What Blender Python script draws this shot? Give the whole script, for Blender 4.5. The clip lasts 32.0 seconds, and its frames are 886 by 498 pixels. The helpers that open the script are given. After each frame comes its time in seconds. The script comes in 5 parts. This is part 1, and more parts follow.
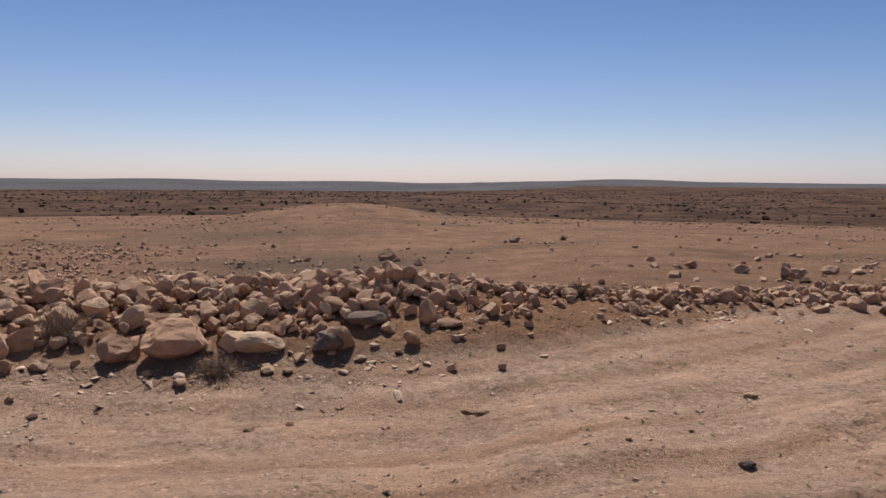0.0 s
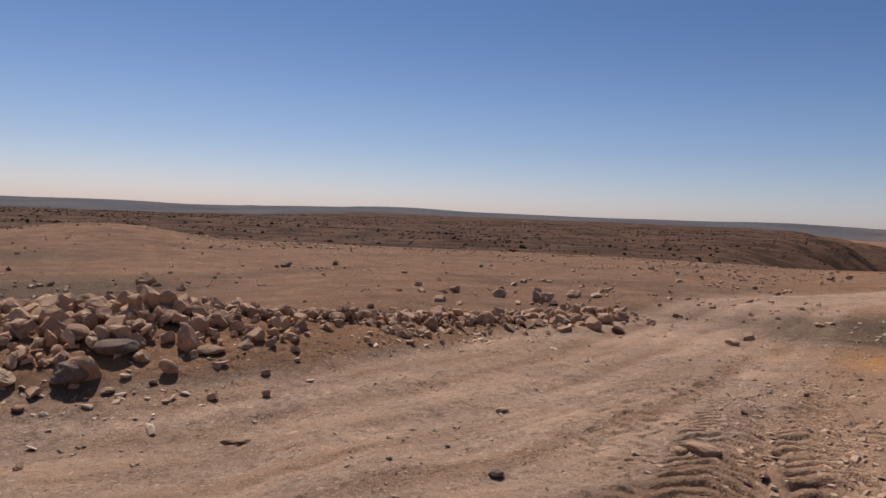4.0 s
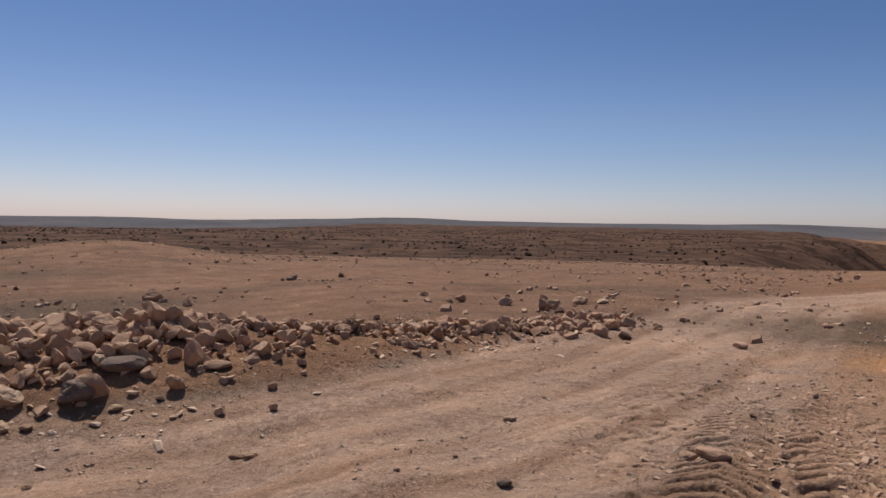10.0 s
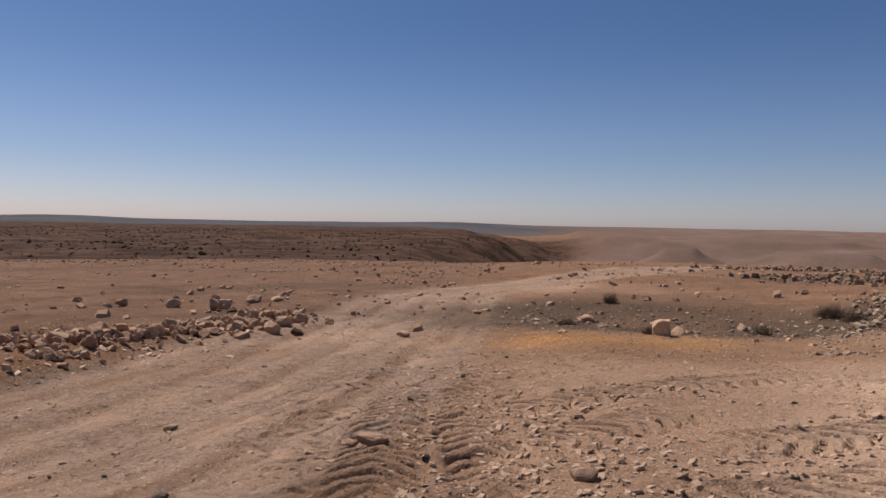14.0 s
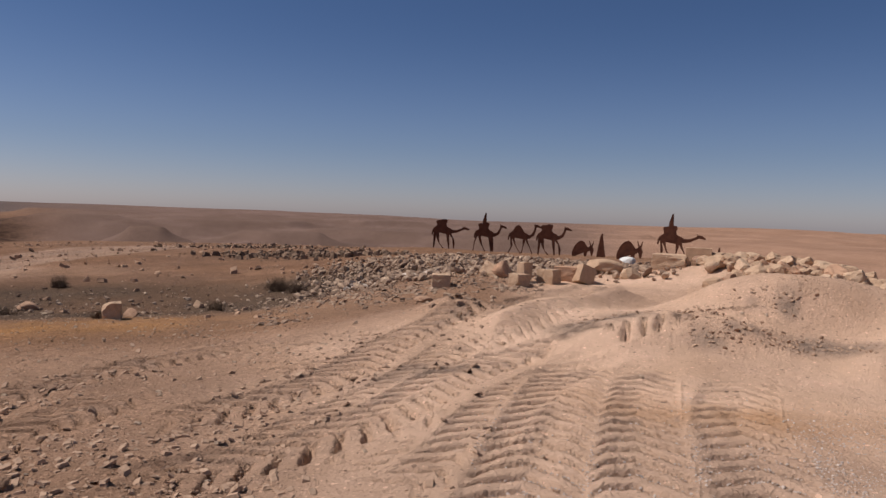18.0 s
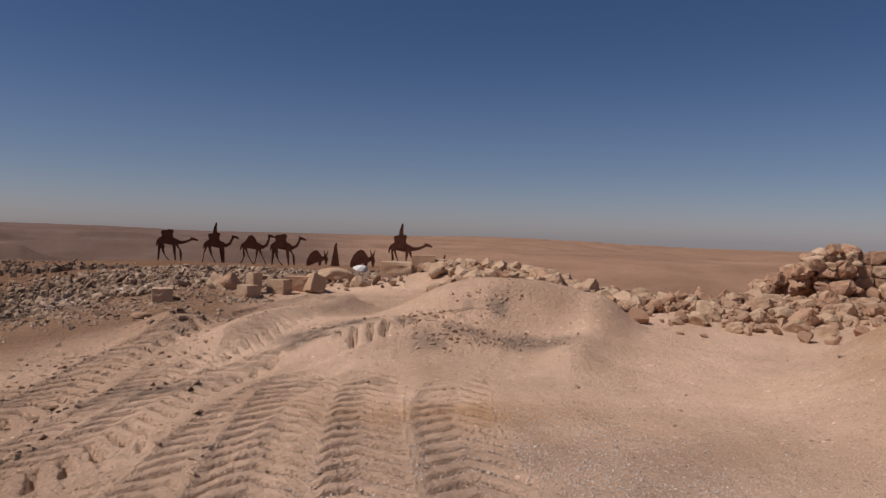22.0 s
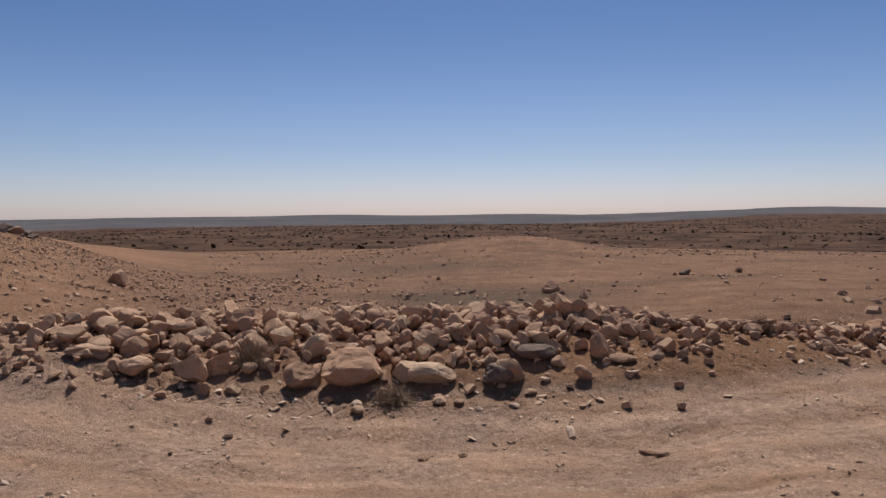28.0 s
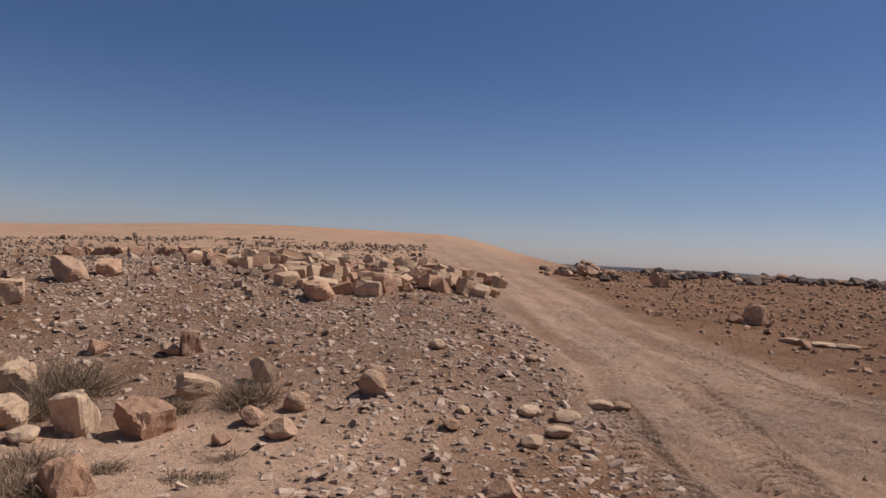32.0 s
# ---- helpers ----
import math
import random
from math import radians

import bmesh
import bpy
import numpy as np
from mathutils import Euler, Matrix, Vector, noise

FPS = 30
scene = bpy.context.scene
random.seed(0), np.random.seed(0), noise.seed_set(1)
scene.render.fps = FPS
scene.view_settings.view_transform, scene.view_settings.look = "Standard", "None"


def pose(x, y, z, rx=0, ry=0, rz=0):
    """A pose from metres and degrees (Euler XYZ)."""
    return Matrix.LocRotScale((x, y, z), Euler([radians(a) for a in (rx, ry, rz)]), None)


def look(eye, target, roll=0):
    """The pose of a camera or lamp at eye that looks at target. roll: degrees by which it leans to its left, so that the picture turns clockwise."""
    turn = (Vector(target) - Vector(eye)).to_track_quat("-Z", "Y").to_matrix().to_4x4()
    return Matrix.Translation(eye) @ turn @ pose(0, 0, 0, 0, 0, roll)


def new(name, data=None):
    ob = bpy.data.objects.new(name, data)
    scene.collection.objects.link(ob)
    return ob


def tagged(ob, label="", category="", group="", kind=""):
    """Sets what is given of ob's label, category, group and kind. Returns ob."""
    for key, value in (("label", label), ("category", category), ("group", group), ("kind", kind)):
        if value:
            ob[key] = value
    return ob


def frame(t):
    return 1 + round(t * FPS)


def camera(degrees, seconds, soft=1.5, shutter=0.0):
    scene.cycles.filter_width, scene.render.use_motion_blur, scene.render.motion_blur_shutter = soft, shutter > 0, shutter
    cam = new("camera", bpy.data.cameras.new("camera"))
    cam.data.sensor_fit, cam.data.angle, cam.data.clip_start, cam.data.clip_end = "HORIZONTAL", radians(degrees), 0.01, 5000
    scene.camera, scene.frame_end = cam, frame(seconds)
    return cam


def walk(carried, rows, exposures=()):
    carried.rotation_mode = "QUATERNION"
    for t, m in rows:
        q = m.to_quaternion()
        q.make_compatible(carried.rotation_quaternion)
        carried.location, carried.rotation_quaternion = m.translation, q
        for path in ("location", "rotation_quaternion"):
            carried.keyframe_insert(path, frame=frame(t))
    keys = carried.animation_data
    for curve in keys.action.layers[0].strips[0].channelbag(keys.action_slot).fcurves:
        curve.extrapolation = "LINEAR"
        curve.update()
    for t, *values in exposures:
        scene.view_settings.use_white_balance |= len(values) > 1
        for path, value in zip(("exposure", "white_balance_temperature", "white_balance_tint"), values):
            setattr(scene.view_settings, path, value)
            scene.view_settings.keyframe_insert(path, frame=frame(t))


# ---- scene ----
cam = camera(62.0, 32.0)
# seconds, eye x y z, yaw to the left, pitch up, roll
PATH = [
    (0, 0.016, 0.346, 1.628, 0.00, -5.17, 0.58),
    (0.5, 0.007, 0.333, 1.633, 2.62, -6.45, 0.25),
    (1, 0.025, 0.343, 1.628, -1.02, -6.25, -0.00),
    (1.5, 0.021, 0.342, 1.629, -1.40, -4.82, 0.49),
    (2, 0.018, 0.345, 1.629, -1.53, -4.46, 0.58),
    (2.5, 0.025, 0.342, 1.628, -2.88, -3.85, 0.82),
    (3, 0.073, 0.330, 1.625, -10.28, -2.88, 1.08),
    (3.5, 0.078, 0.316, 1.620, -15.14, -2.64, 2.27),
    (5.5, 0.094, 0.303, 1.608, -20.24, -3.06, 1.38),
    (6, 0.071, 0.306, 1.615, -14.97, -2.45, -0.30),
    (6.5, 0.042, 0.311, 1.617, -7.51, -3.19, 1.11),
    (7, 0.056, 0.308, 1.626, -6.39, -2.37, -0.20),
    (7.5, 0.092, 0.307, 1.630, -12.11, -2.23, 1.24),
    (8, 0.094, 0.296, 1.622, -17.29, -1.31, 1.83),
    (8.5, 0.100, 0.300, 1.618, -18.39, -1.75, 1.51),
    (9, 0.099, 0.304, 1.614, -17.73, -2.59, 0.67),
    (9.5, 0.097, 0.305, 1.615, -17.23, -2.32, 1.30),
    (10, 0.098, 0.299, 1.617, -16.97, -2.02, 1.04),
    (10.5, 0.090, 0.302, 1.618, -16.83, -1.95, 1.09),
    (11, 0.095, 0.300, 1.620, -16.80, -2.13, 1.10),
    (11.5, 0.100, 0.307, 1.617, -19.11, -2.39, 0.94),
    (12, 0.115, 0.316, 1.613, -22.32, -2.55, 1.19),
    (12.5, 0.132, 0.316, 1.615, -25.49, -2.57, 0.64),
    (13, 0.154, 0.312, 1.610, -28.87, -2.24, 0.83),
    (13.5, 0.189, 0.295, 1.609, -35.17, -1.79, 0.92),
    (14, 0.216, 0.261, 1.609, -41.62, -1.77, 0.96),
    (14.5, 0.238, 0.232, 1.608, -46.74, -2.25, 0.53),
    (15, 0.244, 0.198, 1.615, -52.41, -2.66, 0.68),
    (15.5, 0.269, 0.174, 1.613, -58.04, -2.78, 1.19),
    (17.5, 0.329, 0.072, 1.620, -77.26, -2.78, 0.83),
    (18, 0.341, 0.048, 1.626, -81.35, -2.44, 1.83),
    (18.5, 0.348, 0.018, 1.625, -85.82, -2.47, 1.22),
    (19, 0.346, -0.006, 1.616, -90.24, -2.50, 1.31),
    (19.5, 0.341, -0.040, 1.616, -95.08, -2.55, 1.30),
    (20, 0.333, -0.081, 1.617, -101.12, -2.30, 0.90),
    (20.5, 0.319, -0.103, 1.623, -106.08, -1.78, 1.55),
    (21, 0.308, -0.117, 1.628, -109.33, -1.62, 1.27),
    (21.5, 0.322, -0.099, 1.623, -107.58, -1.39, 1.67),
    (22, 0.335, -0.059, 1.623, -101.59, -1.09, 1.53),
    (22.5, 0.351, -0.016, 1.621, -94.64, -1.17, 1.37),
    (23, 0.345, 0.037, 1.616, -85.54, -1.26, 1.21),
    (23.5, 0.342, 0.098, 1.617, -75.81, -1.43, 1.16),
    (24, 0.341, 0.165, 1.616, -67.15, -2.00, 0.35),
    (24.5, 0.308, 0.225, 1.613, -58.09, -2.43, 0.81),
    (26.5, 0.121, 0.372, 1.618, -18.73, -3.39, -0.15),
    (27, 0.049, 0.395, 1.611, -6.99, -2.88, -0.23),
    (27.5, -0.018, 0.384, 1.617, 3.11, -2.87, -0.51),
    (28, -0.087, 0.360, 1.624, 12.45, -2.66, -0.47),
    (28.5, -0.138, 0.331, 1.632, 22.93, -2.15, -1.88),
    (29, -0.202, 0.307, 1.636, 32.69, -1.99, -0.65),
    (29.5, -0.248, 0.273, 1.637, 42.70, -1.96, 0.94),
    (30, -0.285, 0.216, 1.627, 52.89, -1.85, 1.23),
    (30.5, -0.300, 0.151, 1.627, 61.88, -1.46, 2.52),
    (31, -0.315, 0.097, 1.627, 71.06, -0.50, 3.79),
    (31.5, -0.308, 0.058, 1.618, 77.58, 0.50, 5.36),
    (32, -0.322, 0.078, 1.615, 76.69, 0.63, 3.01),
]


def aimed(x, y, z, yaw, pitch, roll):
    a, b = radians(yaw), radians(pitch)
    ahead = Vector((-math.sin(a) * math.cos(b), math.cos(a) * math.cos(b), math.sin(b)))
    return look((x, y, z), Vector((x, y, z)) + 2 * ahead, roll)


EXPOSURES = [(0.0, 0.09, 6350, 12), (1.0, 0.13, 6350, 12), (3.0, 0.0, 6350, 12), (7.0, -0.08, 6350, 12), (12.0, -0.04, 6350, 12), (15.0, -0.16, 6400, 13), (18.0, -0.34, 6450, 15), (19.5, -0.48, 6450, 15), (21.0, -0.66, 6450, 15), (22.0, -0.64, 6450, 15), (24.0, -0.34, 6450, 13), (27.0, 0.05, 6350, 12), (28.0, -0.05, 6350, 12), (29.0, -0.1, 6350, 12), (30.0, -0.12, 6350, 12), (32.0, -0.28, 6350, 13)]
walk(cam, [(t, aimed(*row)) for t, *row in PATH], EXPOSURES)

# ---- daylight ----
SUN_YAW, SUN_HIGH = 6.0, 54.0
world = bpy.data.worlds.new("desert_sky")
scene.world = world
world.use_nodes = True
wn = world.node_tree
sky = wn.nodes.new("ShaderNodeTexSky")
sky.sky_type = "NISHITA"
sky.sun_disc = False
sky.sun_elevation = radians(SUN_HIGH)
sky.sun_rotation = radians(-SUN_YAW)
sky.altitude = 600
sky.air_density, sky.dust_density, sky.ozone_density = 1.0, 0.8, 1.8
wn.nodes["Background"].inputs["Strength"].default_value = 0.059
up_axis = wn.nodes.new("ShaderNodeSeparateXYZ")
wn.links.new(wn.nodes.new("ShaderNodeTexCoord").outputs["Generated"], up_axis.inputs[0])


def tint(under, low, high, top):
    """Dust haze low down, added fill overhead: colours the light by how high it comes from, from none at the sine low
    to full at the sine high.
    """
    rise = wn.nodes.new("ShaderNodeMapRange")
    rise.interpolation_type = "SMOOTHSTEP"
    rise.inputs["From Min"].default_value, rise.inputs["From Max"].default_value = low, high
    wn.links.new(up_axis.outputs["Z"], rise.inputs["Value"])
    n = wn.nodes.new("ShaderNodeMix")
    n.data_type = "RGBA"
    wn.links.new(rise.outputs["Result"], n.inputs["Factor"])
    n.inputs["B"].default_value = (*top, 1)
    if isinstance(under, tuple):
        n.inputs["A"].default_value = (*under, 1)
    else:
        wn.links.new(under, n.inputs["A"])
    return n.outputs["Result"]


haze = wn.nodes.new("ShaderNodeMix")
haze.data_type, haze.blend_type = "RGBA", "MULTIPLY"
haze.inputs["Factor"].default_value = 1.0
wn.links.new(sky.outputs[0], haze.inputs["A"])
# the last tint brightens the unseen upper sky to fill the shadows
wn.links.new(tint(tint(tint((1.36, 1.3, 1.64), -0.02, 0.1, (1.02, 1.07, 1.32)), 0.06, 0.28, (0.66, 0.83, 1.1)), 0.3, 0.8, (1.45, 1.36, 1.16)), haze.inputs["B"])
wn.links.new(haze.outputs["Result"], wn.nodes["Background"].inputs["Color"])
sun = new("sun", bpy.data.lights.new("sun", "SUN"))
sun.data.energy = 5.0
sun.data.angle = radians(0.5)
sun.data.color = (1.0, 0.95, 0.87)
sa, sh = radians(SUN_YAW), radians(SUN_HIGH)
sun.matrix_world = look((0, 0, 50), Vector((0, 0, 50)) - Vector((-math.sin(sa) * math.cos(sh), math.cos(sa) * math.cos(sh), math.sin(sh))))


# ---- terrain ----
def lattice(i, j, seed):
    h = np.sin(i * 127.1 + j * 311.7 + seed * 74.7) * 43758.5453
    return h - np.floor(h)


def vnoise(x, y, seed=0):
    i, j = np.floor(x), np.floor(y)
    u, v = x - i, y - j
    u, v = u * u * u * (u * (u * 6 - 15) + 10), v * v * v * (v * (v * 6 - 15) + 10)
    a, b = lattice(i, j, seed), lattice(i + 1, j, seed)
    c, d = lattice(i, j + 1, seed), lattice(i + 1, j + 1, seed)
    return (a + (b - a) * u + (c - a) * v + (a - b - c + d) * u * v) * 2 - 1


def fbm(x, y, seed=0, octaves=4):
    total, amp = 0 * x, 0.5
    for o in range(octaves):
        total = total + amp * vnoise(x * 2 ** o + 17.3 * o, y * 2 ** o - 9.1 * o, seed + o)
        amp *= 0.5
    return total


def step(a, b, v):
    t = np.clip((v - a) / (b - a), 0, 1)
    return t * t * (3 - 2 * t)


def bump(x, y, az, r, wide, deep, turn=None):
    """A smooth hump about the place at azimuth az and range r; wide across the line of sight, deep along it (turn: degrees)."""
    a = radians(az)
    cx, cy = -r * math.sin(a), r * math.cos(a)
    b = radians(az if turn is None else turn)
    dx, dy = x - cx, y - cy
    across, along = dx * math.cos(b) + dy * math.sin(b), -dx * math.sin(b) + dy * math.cos(b)
    return np.exp(-0.5 * ((across / wide) ** 2 + (along / deep) ** 2))


def mound(x, y, az, r, wide, deep):
    """As bump, but flat-topped with steep flanks."""
    a = radians(az)
    dx, dy = x + r * math.sin(a), y - r * math.cos(a)
    across, along = dx * math.cos(a) + dy * math.sin(a), -dx * math.sin(a) + dy * math.cos(a)
    return np.exp(-((np.abs(across) / wide) ** 2 + (np.abs(along) / deep) ** 2) ** 1.6)


def line_of(points):
    return [(-r * math.sin(radians(a)), r * math.cos(radians(a))) for a, r in points]


def along_line(x, y, pts):
    """Distance to a polyline, signed to its left, and the length run along it; far off, a great distance to its right."""
    p = np.array(pts)
    best, side, run = np.full(np.shape(x), 1e4), np.full(np.shape(x), -1.0), np.zeros(np.shape(x))
    low, high = p.min(0) - 12, p.max(0) + 12
    near = (x > low[0]) & (x < high[0]) & (y > low[1]) & (y < high[1])
    if not near.any():
        return best, side * best, run
    xs, ys = x[near], y[near]
    step_of = np.diff(p, axis=0)
    long_of = np.hypot(step_of[:, 0], step_of[:, 1])
    begin = np.concatenate([[0], np.cumsum(long_of)[:-1]])
    u = step_of / long_of[:, None]
    if xs.size < 200:
        rx, ry = xs[:, None] - p[None, :-1, 0], ys[:, None] - p[None, :-1, 1]
        s = np.clip(rx * u[:, 0] + ry * u[:, 1], 0, long_of)
        dx, dy = rx - s * u[:, 0], ry - s * u[:, 1]
        d = np.hypot(dx, dy)
        k, row = d.argmin(1), np.arange(xs.size)
        best[near], run[near] = d[row, k], begin[k] + s[row, k]
        side[near] = np.sign(u[k, 0] * dy[row, k] - u[k, 1] * dx[row, k])
        return best, side * best, run
    b, w, q = np.full(xs.shape, 1e4), np.zeros(xs.shape), np.zeros(xs.shape)
    for (ax, ay), (ux, uy), n, total in zip(p[:-1], u, long_of, begin):
        s = np.clip((xs - ax) * ux + (ys - ay) * uy, 0, n)
        dx, dy = xs - ax - s * ux, ys - ay - s * uy
        d = np.hypot(dx, dy)
        closer = d < b
        b = np.where(closer, d, b)
        w = np.where(closer, np.sign(ux * dy - uy * dx), w)
        q = np.where(closer, total + s, q)
    best[near], side[near], run[near] = b, w, q
    return best, side * best, run


def smooth_line(points, n=6):
    """A rounder polyline through polar points."""
    p = [np.array(q) for q in line_of(points)]
    p = [2 * p[0] - p[1]] + p + [2 * p[-1] - p[-2]]
    out = []
    for a, b, c, d in zip(p, p[1:], p[2:], p[3:]):
        for k in range(n):
            t = k / n
            v = 0.5 * (2 * b + (c - a) * t + (2 * a - 5 * b + 4 * c - d) * t * t + (3 * b - a - 3 * c + d) * t ** 3)
            out.append((float(v[0]), float(v[1])))
    return out + [(float(p[-2][0]), float(p[-2][1]))]


RANGES = [0, 8, 15, 25, 40, 60, 80, 110, 160, 300, 600, 1000, 1600, 2500, 2900, 4600]
PROFILES = {
    "front": [0, -0.25, -0.6, -1.1, -1.4, -1.6, -2.0, -3.6, -4.2, -4.8, -6.5, -12, -32, 2, 3, 0],
    "plain": [0, -0.05, -0.35, -0.65, -1.0, -1.4, -2.2, -4.2, -5.2, -5.4, -3.2, -1.0, -20, 14, 16, 12],
    "canyon": [0, 0.0, -0.2, -0.45, -0.35, -0.9, -4.0, -10, -24, -42, -55, -50, -34, 4, 10, 8],
    "ledge": [0, 0.15, 0.55, 0.2, -0.2, -1.0, -9, -20, -38, -60, -70, -60, -40, -8, -8, -8],
    "ruin": [0, 0.1, 0.4, 0.45, 0.45, 0.4, 0.2, -5, -22, -50, -70, -70, -56, -36, -36, -36],
    "hill": [0, -0.1, 0.35, 1.0, 2.0, 3.2, 4.1, 4.4, 3.0, -4, -20, -20, -20, -20, -20, -20],
    "rise": [0, -0.1, 0.2, 0.7, 1.3, 1.9, 2.5, 2.6, 1.5, -4, -20, -20, -20, -20, -20, -20],
    "brow": [0, -0.15, 0.0, 0.55, 1.35, 0.9, 0.0, -3, -5, -7, -10, -14, -32, -10, -4, -4],
}
SECTORS = [(-180, "ruin"), (-122, "ruin"), (-106, "ledge"), (-84, "ledge"), (-64, "canyon"), (-56, "canyon"), (-40, "plain"), (-14, "plain"), (2, "front"), (30, "front"), (46, "brow"), (62, "brow"), (78, "hill"), (88, "hill"), (112, "rise"), (150, "ruin"), (180, "ruin")]
MAIN_ROAD = smooth_line([(79, 90), (75.3, 43), (71.5, 27), (67.9, 18.3), (60, 13), (53.2, 9.5), (43, 7.6), (31, 6.6), (6, 6.0), (-9, 6.3), (-19.5, 7.0), (-31.6, 10.5), (-39, 19), (-42, 25.6), (-48.7, 30), (-55, 36), (-62, 46)])
HEAP = smooth_line([(35.5, 10.4), (29, 10.5), (20, 10.4), (10, 10.1), (2, 10.2)])
HEAP_TAIL = smooth_line([(2, 9.7), (-8, 10.4), (-18, 12.1), (-25, 13.6), (-30, 15.6)])
RUBBLE_LINE = smooth_line([(-105, 14.6), (-110, 13.5), (-116, 13), (-122, 13.2), (-128, 14), (-134, 15), (-140, 16)])


# azimuth, range, half width, skirt, height of the top
MESAS = [(-59.4, 640, 30, 230, -32), (-59.4, 645, 13, 50, -13), (-61.5, 540, 4, 40, -24), (-68.6, 780, 42, 170, -18), (-75.5, 580, 28, 130, -24), (-55, 1000, 55, 220, -8), (-64, 1150, 110, 240, -11), (-76.5, 1000, 80, 200, -18), (-84, 900, 60, 200, -22), (-56.5, 1500, 120, 260, -4), (-64, 1500, 120, 260, -4), (-90, 1250, 140, 300, -16), (-100, 1100, 120, 320, -22), (-112, 1300, 260, 380, -24), (-124, 1200, 200, 360, -26), (-136, 1300, 260, 360, -28), (-74, 1500, 180, 300, -8)]


def far_relief(x, y, z):
    """Swells of the plain and the benched hills of the canyon country."""
    r, az = np.hypot(x, y), np.degrees(np.arctan2(-x, y))
    z = z + step(70, 160, r) * 1.3 * fbm(x / 45, y / 45, 11, 4) * (1 - step(1200, 2200, r))
    wild = step(-50, -60, az) * step(-178, -160, az)
    z = z + wild * step(200, 600, r) * (1 - step(2000, 2500, r)) * (6 * fbm(x / 240, y / 240, 21, 5) + 3 * fbm(x / 40, y / 40, 27, 3))
    for maz, mr, wide, skirt, top in MESAS:
        a = radians(maz)
        ragged = 0.3 * wide * fbm(x / (0.6 * wide + 12), y / (0.6 * wide + 12), mr % 97, 4) + 0.22 * max(skirt - 60, 0) * fbm(x / (0.5 * skirt), y / (0.5 * skirt), mr % 89, 4)
        d = np.hypot(x + mr * math.sin(a), y - mr * math.cos(a)) + ragged
        fall = np.clip((d - wide) / skirt, 0, 1)
        shape = np.where(fall < 0.12, 1 - 2.2 * fall, 0.736 * (1 - (fall - 0.12) / 0.88) ** 1.7)
        z = np.where(fall < 1, np.maximum(z, z * (1 - shape) + top * shape), z)
    z = z + step(2200, 2600, r) * 7.0 * vnoise(az / 7.0, r / 9000, 31)
    return z


def land(x, y):
    """The lie of the land, without ruts and stones."""
    r = np.hypot(x, y)
    az = np.degrees(np.arctan2(-x, y))
    wob = az + 3.0 * vnoise(x / 60, y / 60, 5) * step(60, 200, r)
    lr = np.log1p(r)
    tables = {k: np.interp(lr, np.log1p(RANGES), v) for k, v in PROFILES.items()}
    z = 0 * r
    for (a, ka), (b, kb) in zip(SECTORS[:-1], SECTORS[1:]):
        w = step(a, b, wob)
        inside = (wob >= a) & (wob < b)
        z = np.where(inside, tables[ka] * (1 - w) + tables[kb] * w, z)
    # the plateau breaks off behind the tumbled stones
    edge = step(-130, -124, az) * step(-103.6, -108, az)
    z = z - edge * 0.5 * np.clip(r - 16.5, 0, 42) * (1 - step(90, 260, r))
    z = z - 0.25 * bump(x, y, 11, 7.0, 3.5, 1.4)
    z = z + 0.1 * bump(x, y, 6, 24, 7, 5)
    z = z + 1.5 * bump(x, y, 7.5, 60, 6.0, 11)
    # the pit beside the track
    z = z - 0.34 * bump(x, y, -59, 18, 4.2, 2.5)
    # spoil heap of flint chips below the dressed blocks
    z = z + 0.55 * bump(x, y, 92, 19, 6.5, 4.5) + 0.25 * bump(x, y, 78, 11, 2.6, 2.6)
    # sandy hollow
    z = z - 0.55 * bump(x, y, 103, 9.5, 3.0, 3.0)
    z = z + 0.28 * bump(x, y, -103, 15.4, 1.7, 0.8)
    # the bulldozed berm and the sand pile
    z = z + 0.62 * mound(x, y, -106.8, 10.8, 1.5, 0.7) + 0.25 * bump(x, y, -99, 9.8, 1.6, 0.7)
    a = radians(-154)
    cone = 3.0 - 0.59 * np.hypot(x + 10.0 * math.sin(a), y - 10.0 * math.cos(a))
    down = np.arctan2(y - 10.0 * math.cos(a), x + 10.0 * math.sin(a))
    cone = cone + 0.06 * vnoise(down * 9, 0 * down, 51) + 0.05 * fbm(x / 0.6, y / 0.6, 53, 3)
    cone = np.where(cone > 2.4, 2.4 + (cone - 2.4) * 0.35, cone)
    z = np.logaddexp(z * 9, cone * 9) / 9
    # banks pushed up by the blade
    d, _, _ = along_line(x, y, line_of([(-114, 10.9), (-112.6, 9.6), (-111.2, 8.7)]))
    z = z + 0.16 * np.exp(-0.5 * (d / 0.22) ** 2)
    d, _, _ = along_line(x, y, line_of([(-86, 9.4), (-90, 10.5), (-94.5, 12.4)]))
    z = z + 0.17 * np.exp(-0.5 * (d / 0.2) ** 2)
    d, _, _ = along_line(x, y, line_of([(-94, 9.0), (-98, 9.4), (-103, 9.2)]))
    z = z + 0.14 * np.exp(-0.5 * (d / 0.22) ** 2)
    z = z + 0.2 * bump(x, y, -82.5, 10.6, 0.35, 0.3)
    # rock heaps
    d, _, _ = along_line(x, y, HEAP)
    z = z + 0.55 * np.exp(-0.5 * (d / 1.35) ** 2)
    d, _, _ = along_line(x, y, HEAP_TAIL)
    z = z + 0.13 * np.exp(-0.5 * (d / 0.7) ** 2)
    d, _, _ = along_line(x, y, RUBBLE_LINE)
    z = z + 0.2 * np.exp(-0.5 * (d / 1.0) ** 2)
    z = z + 0.15 * bump(x, y, -80, 24, 3, 3) + 0.22 * bump(x, y, -79.5, 44, 3, 4)
    far = r > 70
